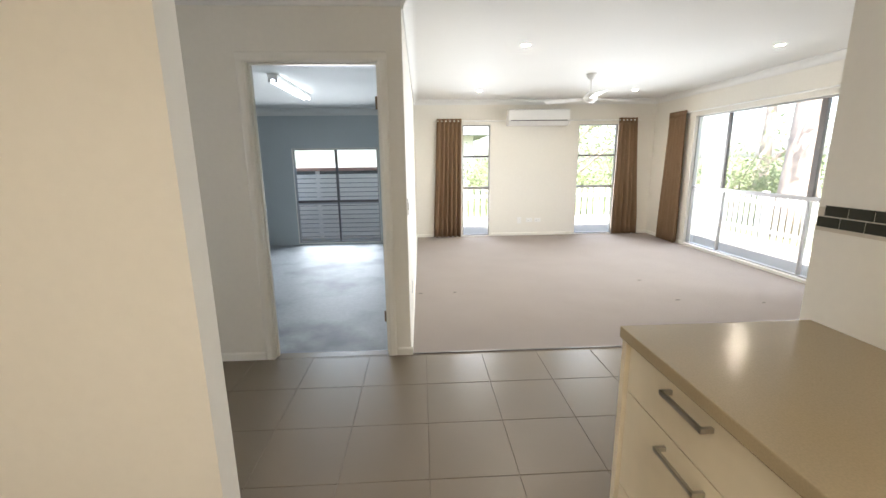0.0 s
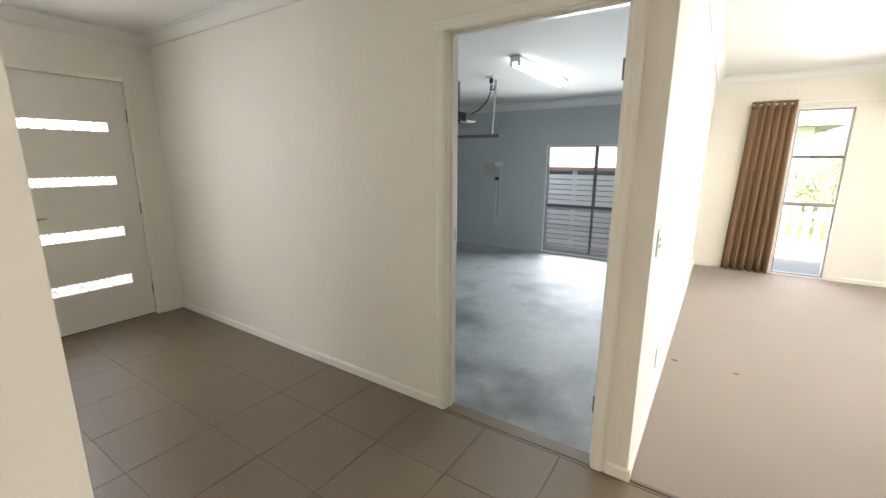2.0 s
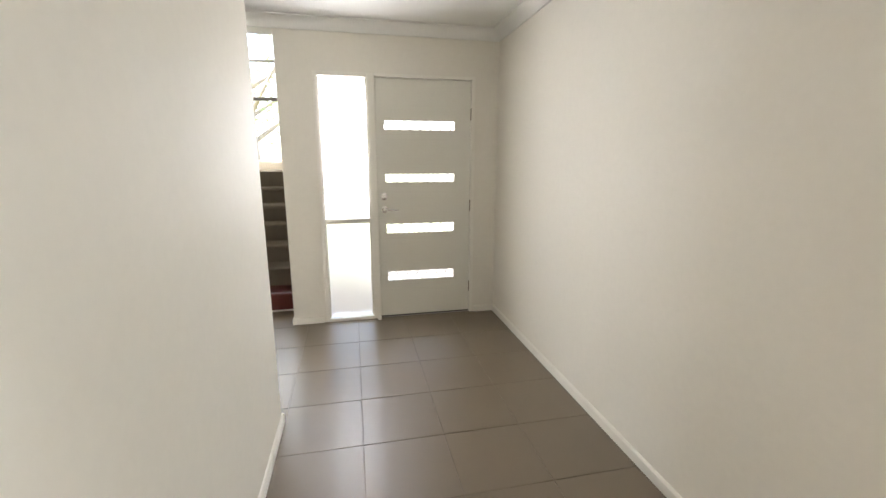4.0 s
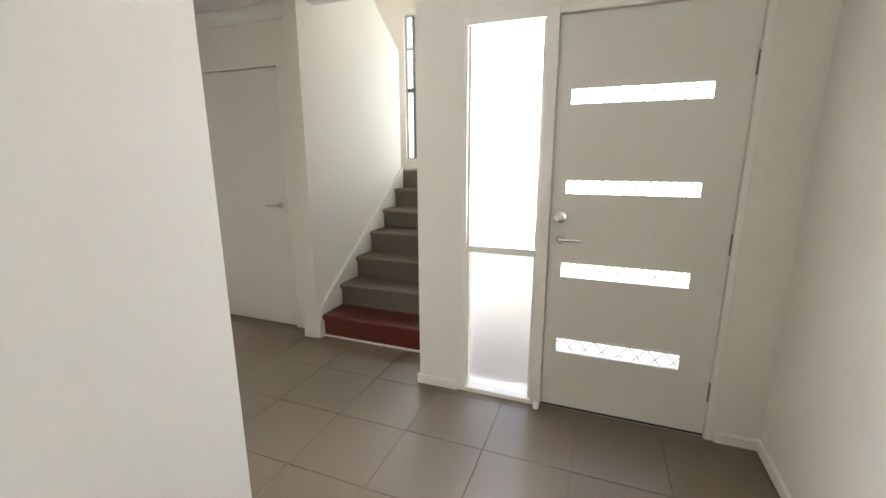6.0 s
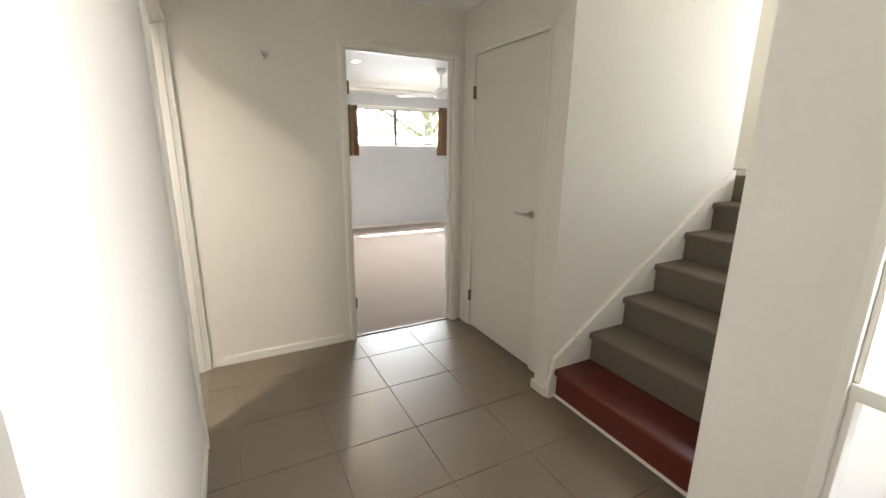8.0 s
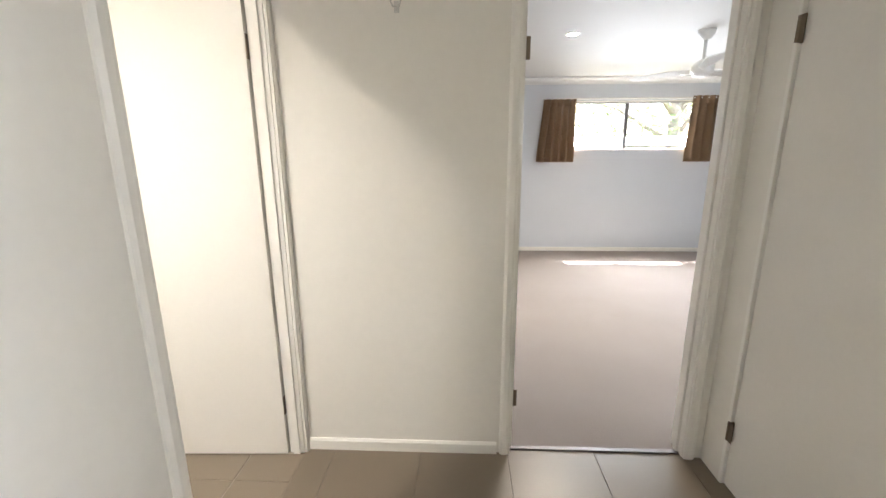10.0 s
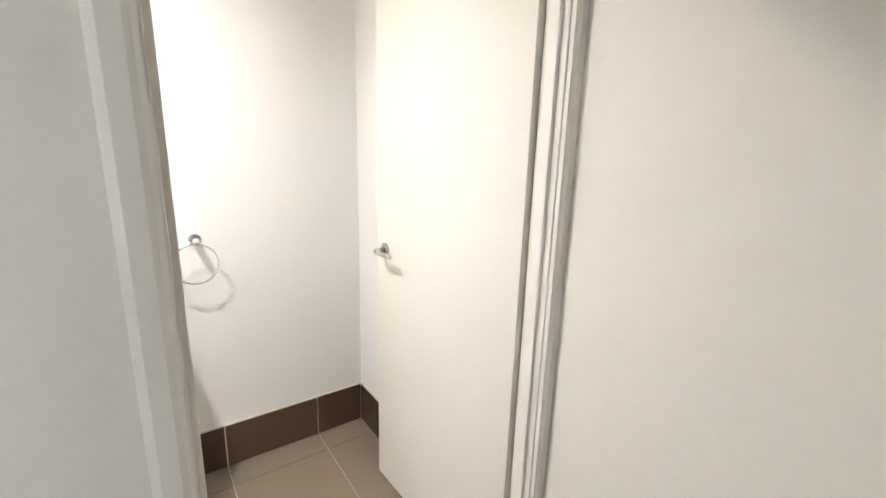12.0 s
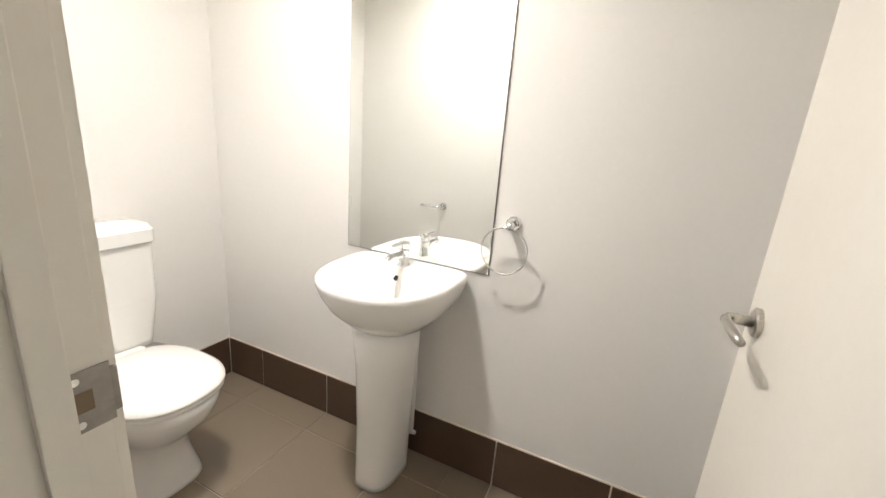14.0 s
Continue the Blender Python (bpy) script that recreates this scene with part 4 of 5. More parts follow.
def toilet():
    cx = -2.02
    t = empty("toilet", pose(cx, -2.27, 0), "white close-coupled toilet with the lid closed", "toilet")

    def oval(w, yb, yf, z, n=40, p=2.2, pf=2.35):
        cy, hy = (yb + yf) / 2, (yb - yf) / 2
        pts = []
        for k in range(n):
            a = 2 * math.pi * k / n
            c, s = math.cos(a), math.sin(a)
            e = p if s > 0 else pf
            pts.append((cx + abs(c) ** (2 / e) * (1 if c > 0 else -1) * w / 2, cy + abs(s) ** (2 / e) * (1 if s > 0 else -1) * hy, z))
        return pts

    bm = bmesh.new()
    yb = -1.99
    loft_bm(bm, [oval(0.275, yb, -2.475, 0.0, p=4, pf=3.2), oval(0.268, yb, -2.470, 0.012, p=4, pf=3.2), oval(0.235, yb, -2.445, 0.10, p=4, pf=3.0), oval(0.225, yb, -2.445, 0.17, p=3.5, pf=2.8),
                 oval(0.27, yb, -2.510, 0.24, p=3, pf=2.5), oval(0.345, yb, -2.580, 0.31, p=3), oval(0.372, yb, -2.605, 0.36, p=3), oval(0.378, yb, -2.612, 0.395, p=3), oval(0.368, yb, -2.604, 0.40, p=3)])
    wpart("pan", bm, CERAMIC, t, smooth=True)
    bm = bmesh.new()
    loft_bm(bm, [oval(0.360, -2.045, -2.603, 0.401, p=3), oval(0.380, -2.170, -2.613, 0.405, p=3), oval(0.380, -2.170, -2.613, 0.415, p=3), oval(0.368, -2.045, -2.603, 0.418, p=3)])
    wpart("seat", bm, SEAT_PLASTIC, t, smooth=True)
    bm = bmesh.new()
    loft_bm(bm, [oval(0.368, -2.170, -2.606, 0.4195, p=3), oval(0.384, -2.165, -2.618, 0.424, p=3), oval(0.382, -2.167, -2.616, 0.434, p=3), oval(0.348, -2.180, -2.593, 0.443, p=3), oval(0.18, -2.270, -2.520, 0.447, p=2.4)])
    wpart("lid", bm, SEAT_PLASTIC, t, smooth=True)
    bm = bmesh.new()
    box_bm(bm, cx - 0.10, cx + 0.10, -2.170, -2.130, 0.40, 0.435, 0.008)
    wpart("hinge_block", bm, SEAT_PLASTIC, t)

    def rrect(w, y0, y1, z, r=0.03, n=6):
        pts = []
        for sx, sy, a0 in ((1, 1, 0), (-1, 1, 90), (-1, -1, 180), (1, -1, 270)):
            px = cx + sx * (w / 2 - r)
            py = (y1 - r) if sy > 0 else (y0 + r)
            for k in range(n):
                a = radians(a0 + 90 * k / (n - 1))
                pts.append((px + r * math.cos(a), py + r * math.sin(a), z))
        return pts

    bm = bmesh.new()
    loft_bm(bm, [rrect(0.31, -2.120, -1.975, 0.40), rrect(0.325, -2.130, -1.975, 0.44), rrect(0.375, -2.140, -1.975, 0.62), rrect(0.38, -2.142, -1.975, 0.835)])
    wpart("cistern", bm, CERAMIC, t, smooth=False)
    bm = bmesh.new()
    loft_bm(bm, [rrect(0.388, -2.150, -1.973, 0.838), rrect(0.392, -2.153, -1.973, 0.842), rrect(0.39, -2.152, -1.973, 0.888), rrect(0.375, -2.140, -1.98, 0.903), rrect(0.30, -2.100, -2.02, 0.908)])
    wpart("cistern_lid", bm, CERAMIC, t, smooth=False)
    bm = bmesh.new()
    tube_bm(bm, [(cx, -2.050, 0.905), (cx, -2.050, 0.913)], 0.022, 24)
    wpart("flush_button", bm, CHROME, t, "round chrome flush button")
    t.location.y += 0.04
    return t


toilet()

hk = empty("coat_hook", pose(-3.136, VS, 1.94), "small double metal coat hook on the wall", "hook")
part("hook_plate", box(-0.010, 0.010, 0, 0.004, -0.022, 0.018, 0.0015), NICKEL, hk)
for sx in (-1, 1):
    bm = bmesh.new()
    tube_bm(bm, [(sx * 0.004, 0.003, 0.0), (sx * 0.012, 0.018, -0.004), (sx * 0.018, 0.028, 0.008), (sx * 0.019, 0.029, 0.020)], [0.0035, 0.0035, 0.003, 0.004], 8)
    part("prong", bm, NICKEL, hk, smooth=True)
bm = bmesh.new()
tube_bm(bm, [(0, 0.003, -0.012), (0, 0.016, -0.024), (0, 0.024, -0.020), (0, 0.026, -0.010)], [0.0035, 0.0035, 0.003, 0.0035], 8)
part("prong", bm, NICKEL, hk, smooth=True)


# ---- living room things ----
ac = empty("air_conditioner", pose(2.195, LN, 2.0), "white split-system air conditioner on the wall", "air conditioner")
bm = bmesh.new()
prism_bm(bm, [(0, 0), (0, 0.27), (-0.17, 0.27), (-0.195, 0.262), (-0.205, 0.24), (-0.208, 0.10), (-0.20, 0.075), (-0.12, 0.0)], "x", -0.54, 0.54)
part("casing", bm, WHITE_PLASTIC, ac)
part("front_panel", box(-0.535, 0.535, -0.214, -0.206, 0.085, 0.255, 0.003), WHITE_PLASTIC, ac)
bm = bmesh.new()
prism_bm(bm, [(-0.203, 0.068), (-0.198, 0.064), (-0.125, -0.002), (-0.13, 0.004)], "x", -0.50, 0.50)
part("louvre", bm, WHITE_PLASTIC, ac)
part("air_slot", box(-0.50, 0.50, -0.206, -0.195, 0.072, 0.082), BLACK, ac, "dark air outlet slot")
for x in (-0.542, 0.542):
    part("end_cap", box(x - 0.004, x + 0.004, -0.19, -0.002, 0.01, 0.265, 0.003), WHITE_PLASTIC, ac)


def ceiling_fan(m, label, turn):
    f = empty("ceiling_fan", m, label, "ceiling fan")
    n = 20

    def lathe(name, prof, label=""):
        bm = bmesh.new()
        loft_bm(bm, [[(r * math.cos(2 * math.pi * k / n), r * math.sin(2 * math.pi * k / n), z) for k in range(n)] for r, z in prof])
        return part(name, bm, WHITE_PLASTIC, f, label, smooth=True)

    lathe("canopy", [(0.065, 0.0), (0.065, -0.02), (0.04, -0.06), (0.016, -0.075)])
    lathe("down_rod", [(0.013, -0.07), (0.013, -0.24)])
    lathe("motor", [(0.03, -0.22), (0.06, -0.24), (0.085, -0.27), (0.085, -0.315), (0.05, -0.34), (0.012, -0.345)])
    for k in range(3):
        bm = bmesh.new()
        sec = []
        for r, w, z in ((0.07, 0.03, 0.0), (0.14, 0.045, 0.002), (0.20, 0.11, 0.004), (0.45, 0.125, 0.004), (0.58, 0.12, 0.003), (0.61, 0.08, 0.003)):
            sec.append([(r, -w / 2, -0.30 + z - 0.010), (r, w / 2, -0.30 + z + 0.010), (r, w / 2, -0.30 + z + 0.016), (r, -w / 2, -0.30 + z - 0.004)])
        loft_bm(bm, sec)
        bl = part("blade", bm, WHITE_PLASTIC, f)
        bl.matrix_basis = pose(0, 0, 0, 0, 0, turn + 120 * k)
    return f


ceiling_fan(pose(2.27, 2.56, CH), "white three-blade ceiling fan hanging in the living room", 20)
ceiling_fan(pose(-5.32, -6.02, BC), "white three-blade ceiling fan hanging in the bedroom", 70)

rs = random.Random(4)
for x, y, r in ((0.07, 1.43, 0.022), (0.44, 1.44, 0.018), (2.64, 1.70, 0.022), (2.67, 0.99, 0.026), (3.45, 0.84, 0.020), (1.55, 1.0, 0.04), (0.35, 2.2, 0.05)):
    bm = bmesh.new()
    out = [(x + r * (0.6 + 0.6 * rs.random()) * math.cos(a * 0.7), y + r * 0.55 * (0.6 + 0.6 * rs.random()) * math.sin(a * 0.7)) for a in range(9)]
    prism_bm(bm, out, "z", 0.0035, 0.0062)
    s = part("carpet_stain", bm, STAIN if r < 0.03 else CARPET)
    tagged(s, "small dark burn mark in the beige carpet", "stain", "marks in the carpet")
structure("carpet_edge_strip", box(0.0, LE, -0.004, 0.014, -0.004, 0.006, 0.002), ALU_DARK, "thin dark metal edge strip between tiles and carpet", "trim")
structure("threshold_garage", box(-0.992, -0.165, 0.0, 0.085, -0.02, 0.001, 0.002), TILE, "grey-brown tile in the garage doorway", "trim")
structure("carpet_edge_strip_bedroom", box(-4.423, -3.621, VS - 0.045, VS - 0.02, -0.004, 0.007, 0.002), ALU_DARK, "thin dark metal edge strip in the bedroom doorway", "trim")


# ---- kitchen ----
KX0, KX1, KY = 0.735, 1.333, -1.725
bt = empty("benchtop", pose(1.03, -3.2, 0.86), "tan speckled stone benchtop", "benchtop")
wpart("slab", box(0.712, KX1, -4.9, -1.70, 0.868, 0.905, 0.004), BENCH, bt)
wpart("end_panel", box(0.722, KX1, -1.728, -1.702, 0.0, 0.867, 0.002), LAMINATE, bt, "tan end panel under the benchtop")


def bow_handle(parent, m, length=0.155):
    bm = bmesh.new()
    h = length / 2
    loft_bm(bm, [[(x + a, y, b) for a, b in ((-0.004, -0.006), (0.004, -0.006), (0.004, 0.006), (-0.004, 0.006))] for x, y in ((-0.028, -h), (-0.028, h))])
    for y in (-h, h):
        box_bm(bm, -0.032, 0.0, y - 0.005, y + 0.005, -0.006, 0.006, 0.001)
    ob = part("handle", bm, NICKEL, parent, "brushed metal bow handle")
    ob.matrix_world = m
    return ob


def drawer_unit(y0, y1, fronts, label):
    u = empty("drawer_unit", pose(1.03, (y0 + y1) / 2, 0), label, "cabinet", "kitchen base cabinets")
    wpart("body", box(KX0 + 0.02, KX1, y0, y1, 0.12, 0.866), LAMINATE, u)
    wpart("kickboard", box(KX0 + 0.05, KX0 + 0.066, y0, y1, 0.0, 0.119), LAMINATE, u)
    for z0, z1 in fronts:
        f = wpart("drawer_front", box(KX0, KX0 + 0.018, y0 + 0.002, y1 - 0.002, z0 + 0.002, z1 - 0.002, 0.0015), LAMINATE, u)
        zz = z1 - 0.042 if len(fronts) > 1 else z1 - 0.12
        bow_handle(u, pose(KX0, (y0 + y1) / 2 if len(fronts) > 1 else y1 - 0.06, zz, 0 if len(fronts) > 1 else 90))
    return u


drawer_unit(-2.32, -1.73, ((0.12, 0.364), (0.364, 0.70), (0.70, 0.866)), "cream laminate drawer unit under the benchtop")
drawer_unit(-2.92, -2.32, ((0.12, 0.866),), "cream laminate base cabinet under the benchtop")
drawer_unit(-3.52, -2.92, ((0.12, 0.866),), "cream laminate base cabinet under the benchtop")

strip = empty("mosaic_strip", pose(1.335, -2.0, 1.235), "strip of two rows of dark mosaic tiles", "wall tiles")
wpart("bed", box(1.331, 1.335, -4.6, -1.665, 1.190, 1.262), GROUT_WC, strip)
me = finish(box(-0.005, 0.0, -0.034, 0.034, -0.0155, 0.0155, 0.001), "mosaic_tile", MOSAIC)
for r in range(2):
    for k in range(40):
        ob = new("tile", me)
        ob.parent = strip
        ob.location = (-0.002, 0.298 - 0.0715 * k - 0.02 * r, -0.0255 + 0.0345 * r + 0.008)


# ---- garage things ----
tl = empty("fluorescent_light", pose(-1.34, 2.19, GC), "lit twin-tube fluorescent batten on the garage ceiling", "light")
bm = bmesh.new()
prism_bm(bm, [(-0.05, 0.0), (-0.05, -0.012), (-0.03, -0.045), (0.03, -0.045), (0.05, -0.012), (0.05, 0.0)], "y", -0.63, 0.63)
part("batten", bm, WHITE_PLASTIC, tl)
TUBE_LIT = mat("lit_tube", (1, 1, 1), 0.4, emit=(0.86, 0.94, 1.0), emit_strength=1.2)
for x in (-0.034, 0.034):
    bm = bmesh.new()
    tube_bm(bm, [(x, -0.61, -0.062), (x, 0.61, -0.062)], 0.013, 12)
    part("tube", bm, TUBE_LIT, tl, "glowing fluorescent tube", smooth=True)
    for y in (-0.62, 0.62):
        part("lamp_holder", box(x - 0.011, x + 0.011, y - 0.012, y + 0.012, -0.08, -0.03, 0.002), WHITE_PLASTIC, tl)

op = empty("garage_door_opener", pose(-2.43, 2.31, 1.93), "dark garage door opener hanging from the ceiling", "door opener")
wpart("motor_box", box(-2.62, -2.24, 2.19, 2.44, 1.82, 1.935, 0.015), BLACK, op, "dark motor housing")
wpart("lamp_cover", box(-2.24, -2.18, 2.21, 2.42, 1.83, 1.925, 0.012), mat("smoky_lamp_cover", (0.07, 0.06, 0.055), 0.3), op)
for x, y in ((-2.56, 2.31), (-2.34, 2.31)):
    wpart("hanger", box(x - 0.012, x + 0.012, y - 0.0015, y + 0.0015, 1.93, GC), ALU_DARK, op)
bm = bmesh.new()
tube_bm(bm, [(-2.2, 2.314, 1.909), (-2.092, 2.314, 1.945), (-1.975, 2.296, 2.035), (-1.93, 2.278, 2.125), (-1.903, 2.269, 2.179), (-1.876, 2.269, 2.17), (-1.885, 2.269, 2.134), (-1.93, 2.269, 2.143), (-1.921, 2.269, 2.206), (-1.912, 2.269, 2.224)], 0.007, 8)
wpart("power_cord", bm, BLACK, op, smooth=True)
so = empty("ceiling_socket", pose(-1.92, 2.27, GC), "white ceiling power socket with a black plug", "power socket")
part("socket_plate", box(-0.045, 0.045, -0.045, 0.045, -0.014, 0.0, 0.004), WHITE_PLASTIC, so)
part("plug", box(-0.016, 0.016, -0.016, 0.016, -0.06, -0.012, 0.004), BLACK, so)
tr = empty("garage_door_track", pose(-3.05, 2.44, 1.69), "dark steel garage door track hung on a strut", "door track")
wpart("rail", box(-6.1, -1.885, 2.42, 2.46, 1.665, 1.70, 0.004), ALU_DARK, tr)
bm = bmesh.new()
tube_bm(bm, [(-1.99, 2.44, 1.695), (-1.965, 2.44, 2.0), (-1.955, 2.44, GC)], 0.012, 6)
wpart("strut", bm, ALU, tr)

gb = empty("wall_control_box", pose(-2.82, 4.41, 1.345), "white wall box with a black plug and hanging cord", "power socket")
part("box_cover", box(-0.075, 0.055, -0.05, 0.0, -0.035, 0.035, 0.008), WHITE_PLASTIC, gb)
part("patch", box(-0.30, -0.08, -0.004, 0.0, -0.16, 0.03, 0.001), mat("unpainted_patch", (0.52, 0.50, 0.42), 0.8, stain=0.3), gb)
part("plug", box(-0.065, -0.02, -0.06, -0.004, -0.25, -0.205, 0.006), BLACK, gb)
bm = bmesh.new()
tube_bm(bm, [(0.02, -0.03, -0.03), (0.022, -0.02, -0.4), (0.01, -0.02, -0.8), (-0.01, -0.02, -0.94), (-0.04, -0.02, -0.97), (-0.07, -0.02, -0.90), (-0.055, -0.02, -0.6), (-0.045, -0.03, -0.25)], 0.006, 8)
part("cord", bm, WHITE_PLASTIC, gb, smooth=True)

# ---- outside ----
bm = bmesh.new()
box_bm(bm, -600, 600, -600, 600, -0.60, -0.22)
structure("ground", bm, GRASS, "dry green lawn around the house", "ground")
structure("porch_paving", box(-7.0, FX - 0.15, -1.70, 0.0, -0.22, -0.02), PAVING, "red-brown paved porch", "pavement")
structure("side_path", box(-8.0, 6.3, 4.94, 7.3, -0.22, -0.06), DECK, "grey concrete side path", "pavement")
structure("side_path_east", box(4.53, 6.3, -3.0, 4.94, -0.22, -0.06), DECK, "grey concrete side path", "pavement")
# unseen roof slabs; edges set for sun on bedroom carpet, porch and slatted fence
structure("roof_eave", box(0.05, 5.0, 4.5, 5.1, 2.7, 2.85), CEIL, "unseen eave slab added over the living room", "roof")
structure("roof", box(-4.7, 5.0, -8.75, 4.5, 2.7, 2.85), CEIL, "unseen flat roof slab, edges set to shape the sunlight", "roof")


def picket_fence(name, a, b, z0, z1, label):
    a, b = Vector(a), Vector(b)
    d = b - a
    f = empty(name, Matrix.Translation(a) @ Matrix.Rotation(math.atan2(d.y, d.x), 4, "Z"), label, "fence")
    L = d.length
    pk = bmesh.new()
    prism_bm(pk, [(-0.038, z0), (0.038, z0), (0.038, z1 - 0.03), (0.0, z1), (-0.038, z1 - 0.03)], "y", -0.011, 0.011)
    me = finish(pk, "picket", WOOD_FENCE)
    for k in range(int(L / 0.14)):
        ob = new("picket", me)
        ob.parent = f
        ob.location = (0.07 + 0.14 * k, 0, random.uniform(-0.008, 0.008))
    for z in (z0 + 0.2, z1 - 0.18):
        part("rail", box(0, L, 0.012, 0.055, z - 0.035, z + 0.035, 0.004), WOOD_FENCE, f)
    for k in range(int(L / 2.0) + 1):
        part("post", box(2.0 * k, 2.0 * k + 0.09, 0.056, 0.146, z0 - 0.12, z1 + 0.02, 0.006), WOOD_FENCE, f)
    return f


picket_fence("picket_fence", (0.2, 6.7, 0), (7.0, 6.7, 0), -0.14, 0.76, "white painted picket fence beside the house")
picket_fence("picket_fence", (6.4, 6.6, 0), (6.4, -1.5, 0), -0.14, 0.76, "white painted picket fence beside the house")

sl = empty("slatted_fence", pose(-3.0, 5.25, 0), "pale horizontal slatted fence with a red-brown cap", "fence")
me = finish(box(-4.0, 2.9, -0.012, 0.012, -0.037, 0.037, 0.006), "slat", CLAD)
for k in range(16):
    ob = new("slat", me)
    ob.parent = sl
    ob.location = (0, 0.006 * (k % 2), -0.15 + 0.086 * k)
part("backing", box(-4.0, 2.9, 0.05, 0.07, -0.20, 1.24), DECK, sl)
part("cap", box(-4.0, 2.9, -0.03, 0.08, 1.24, 1.30, 0.004), ROOFRED, sl)
for k in range(5):
    part("post", box(-4.0 + 1.7 * k, -3.93 + 1.7 * k, 0.02, 0.05, -0.24, 1.24), CLAD, sl)


def tree(x, y, r, h, crown_r, leaves, label, seed, lean=0.0, low=0.45, leaf=0.16):
    rnd = random.Random(seed)
    t = empty("tree", pose(x, y, -0.25), label, "tree", "garden trees")
    bm = bmesh.new()
    pts, rad = [], []
    for k in range(9):
        u = k / 8
        pts.append((lean * u * h + 0.06 * math.sin(3 * u + seed), 0.05 * math.sin(4 * u + seed * 2), h * 0.8 * u))
        rad.append(r * (1.25 - 0.35 * min(1, u * 6) - 0.55 * u))
    tube_bm(bm, pts, rad, 14)
    ends = []
    for k in range(9):
        u = rnd.uniform(low, 0.98)
        p0 = Vector(pts[int(u * 8)])
        a = rnd.uniform(0, 2 * math.pi)
        reach = crown_r * rnd.uniform(0.5, 0.95)
        p3 = p0 + Vector((math.cos(a) * reach, math.sin(a) * reach, rnd.uniform(0.15, 0.45) * h))
        mid = (p0 + p3) / 2 + Vector((0, 0, rnd.uniform(0.0, 0.25)))
        rr = r * (0.42 - 0.2 * u)
        tube_bm(bm, [p0, mid, p3], [rr, rr * 0.6, rr * 0.2], 8)
        ends += [p3, mid]
    part("trunk", bm, BARK, t, "mottled pale bark", smooth=True)
    vs, fs = [], []
    clumps = []
    for e in ends:
        for _ in range(3):
            clumps.append((e + Vector((rnd.gauss(0, 0.5), rnd.gauss(0, 0.5), rnd.gauss(0, 0.35))) * crown_r * 0.35, crown_r * rnd.uniform(0.14, 0.28)))
    for k in range(leaves):
        c, s = clumps[k % len(clumps)]
        p = c + Vector((rnd.gauss(0, 1), rnd.gauss(0, 1), rnd.gauss(0, 0.8))) * s
        d1 = Vector((rnd.gauss(0, 1), rnd.gauss(0, 1), rnd.gauss(-0.4, 0.7))).normalized()
        d2 = d1.cross(Vector((rnd.gauss(0, 1), rnd.gauss(0, 1), rnd.gauss(0, 1)))).normalized()
        ln = leaf * rnd.uniform(0.6, 1.4)
        i = len(vs)
        vs += [p, p + d1 * ln * 0.5 + d2 * ln * 0.16, p + d1 * ln, p + d1 * ln * 0.5 - d2 * ln * 0.16]
        fs.append((i, i + 1, i + 2, i + 3))
    me = bpy.data.meshes.new("crown")
    me.from_pydata([tuple(v) for v in vs], [], fs)
    me.materials.append(LEAF)
    cr = new("crown", me)
    cr.parent = t
    cr["label"] = "loose crown of narrow green leaves"
    return t


tree(7.7, 5.2, 0.36, 9.0, 3.0, 5000, "tall gum tree with a thick mottled trunk", 3, lean=0.03)
tree(10.5, 9.5, 0.22, 7.0, 3.0, 5500, "leafy green garden tree", 5, low=0.25)
tree(12.5, 5.0, 0.22, 7.0, 3.2, 5500, "leafy green garden tree", 8, low=0.2)
tree(5.5, 13.0, 0.20, 6.0, 3.0, 5500, "leafy green garden tree", 11, low=0.2)
tree(11.0, 1.5, 0.20, 6.0, 3.0, 5000, "leafy green garden tree", 17, low=0.2)
tree(-5.6, -13.6, 0.22, 6.5, 3.2, 6000, "leafy green garden tree behind the bedroom", 21, low=0.2)
tree(-8.5, -13.0, 0.20, 6.0, 3.0, 6000, "leafy green garden tree behind the bedroom", 25, low=0.2)
tree(-13.5, -4.0, 0.22, 7.0, 3.0, 5000, "leafy green garden tree before the house", 29, low=0.25)


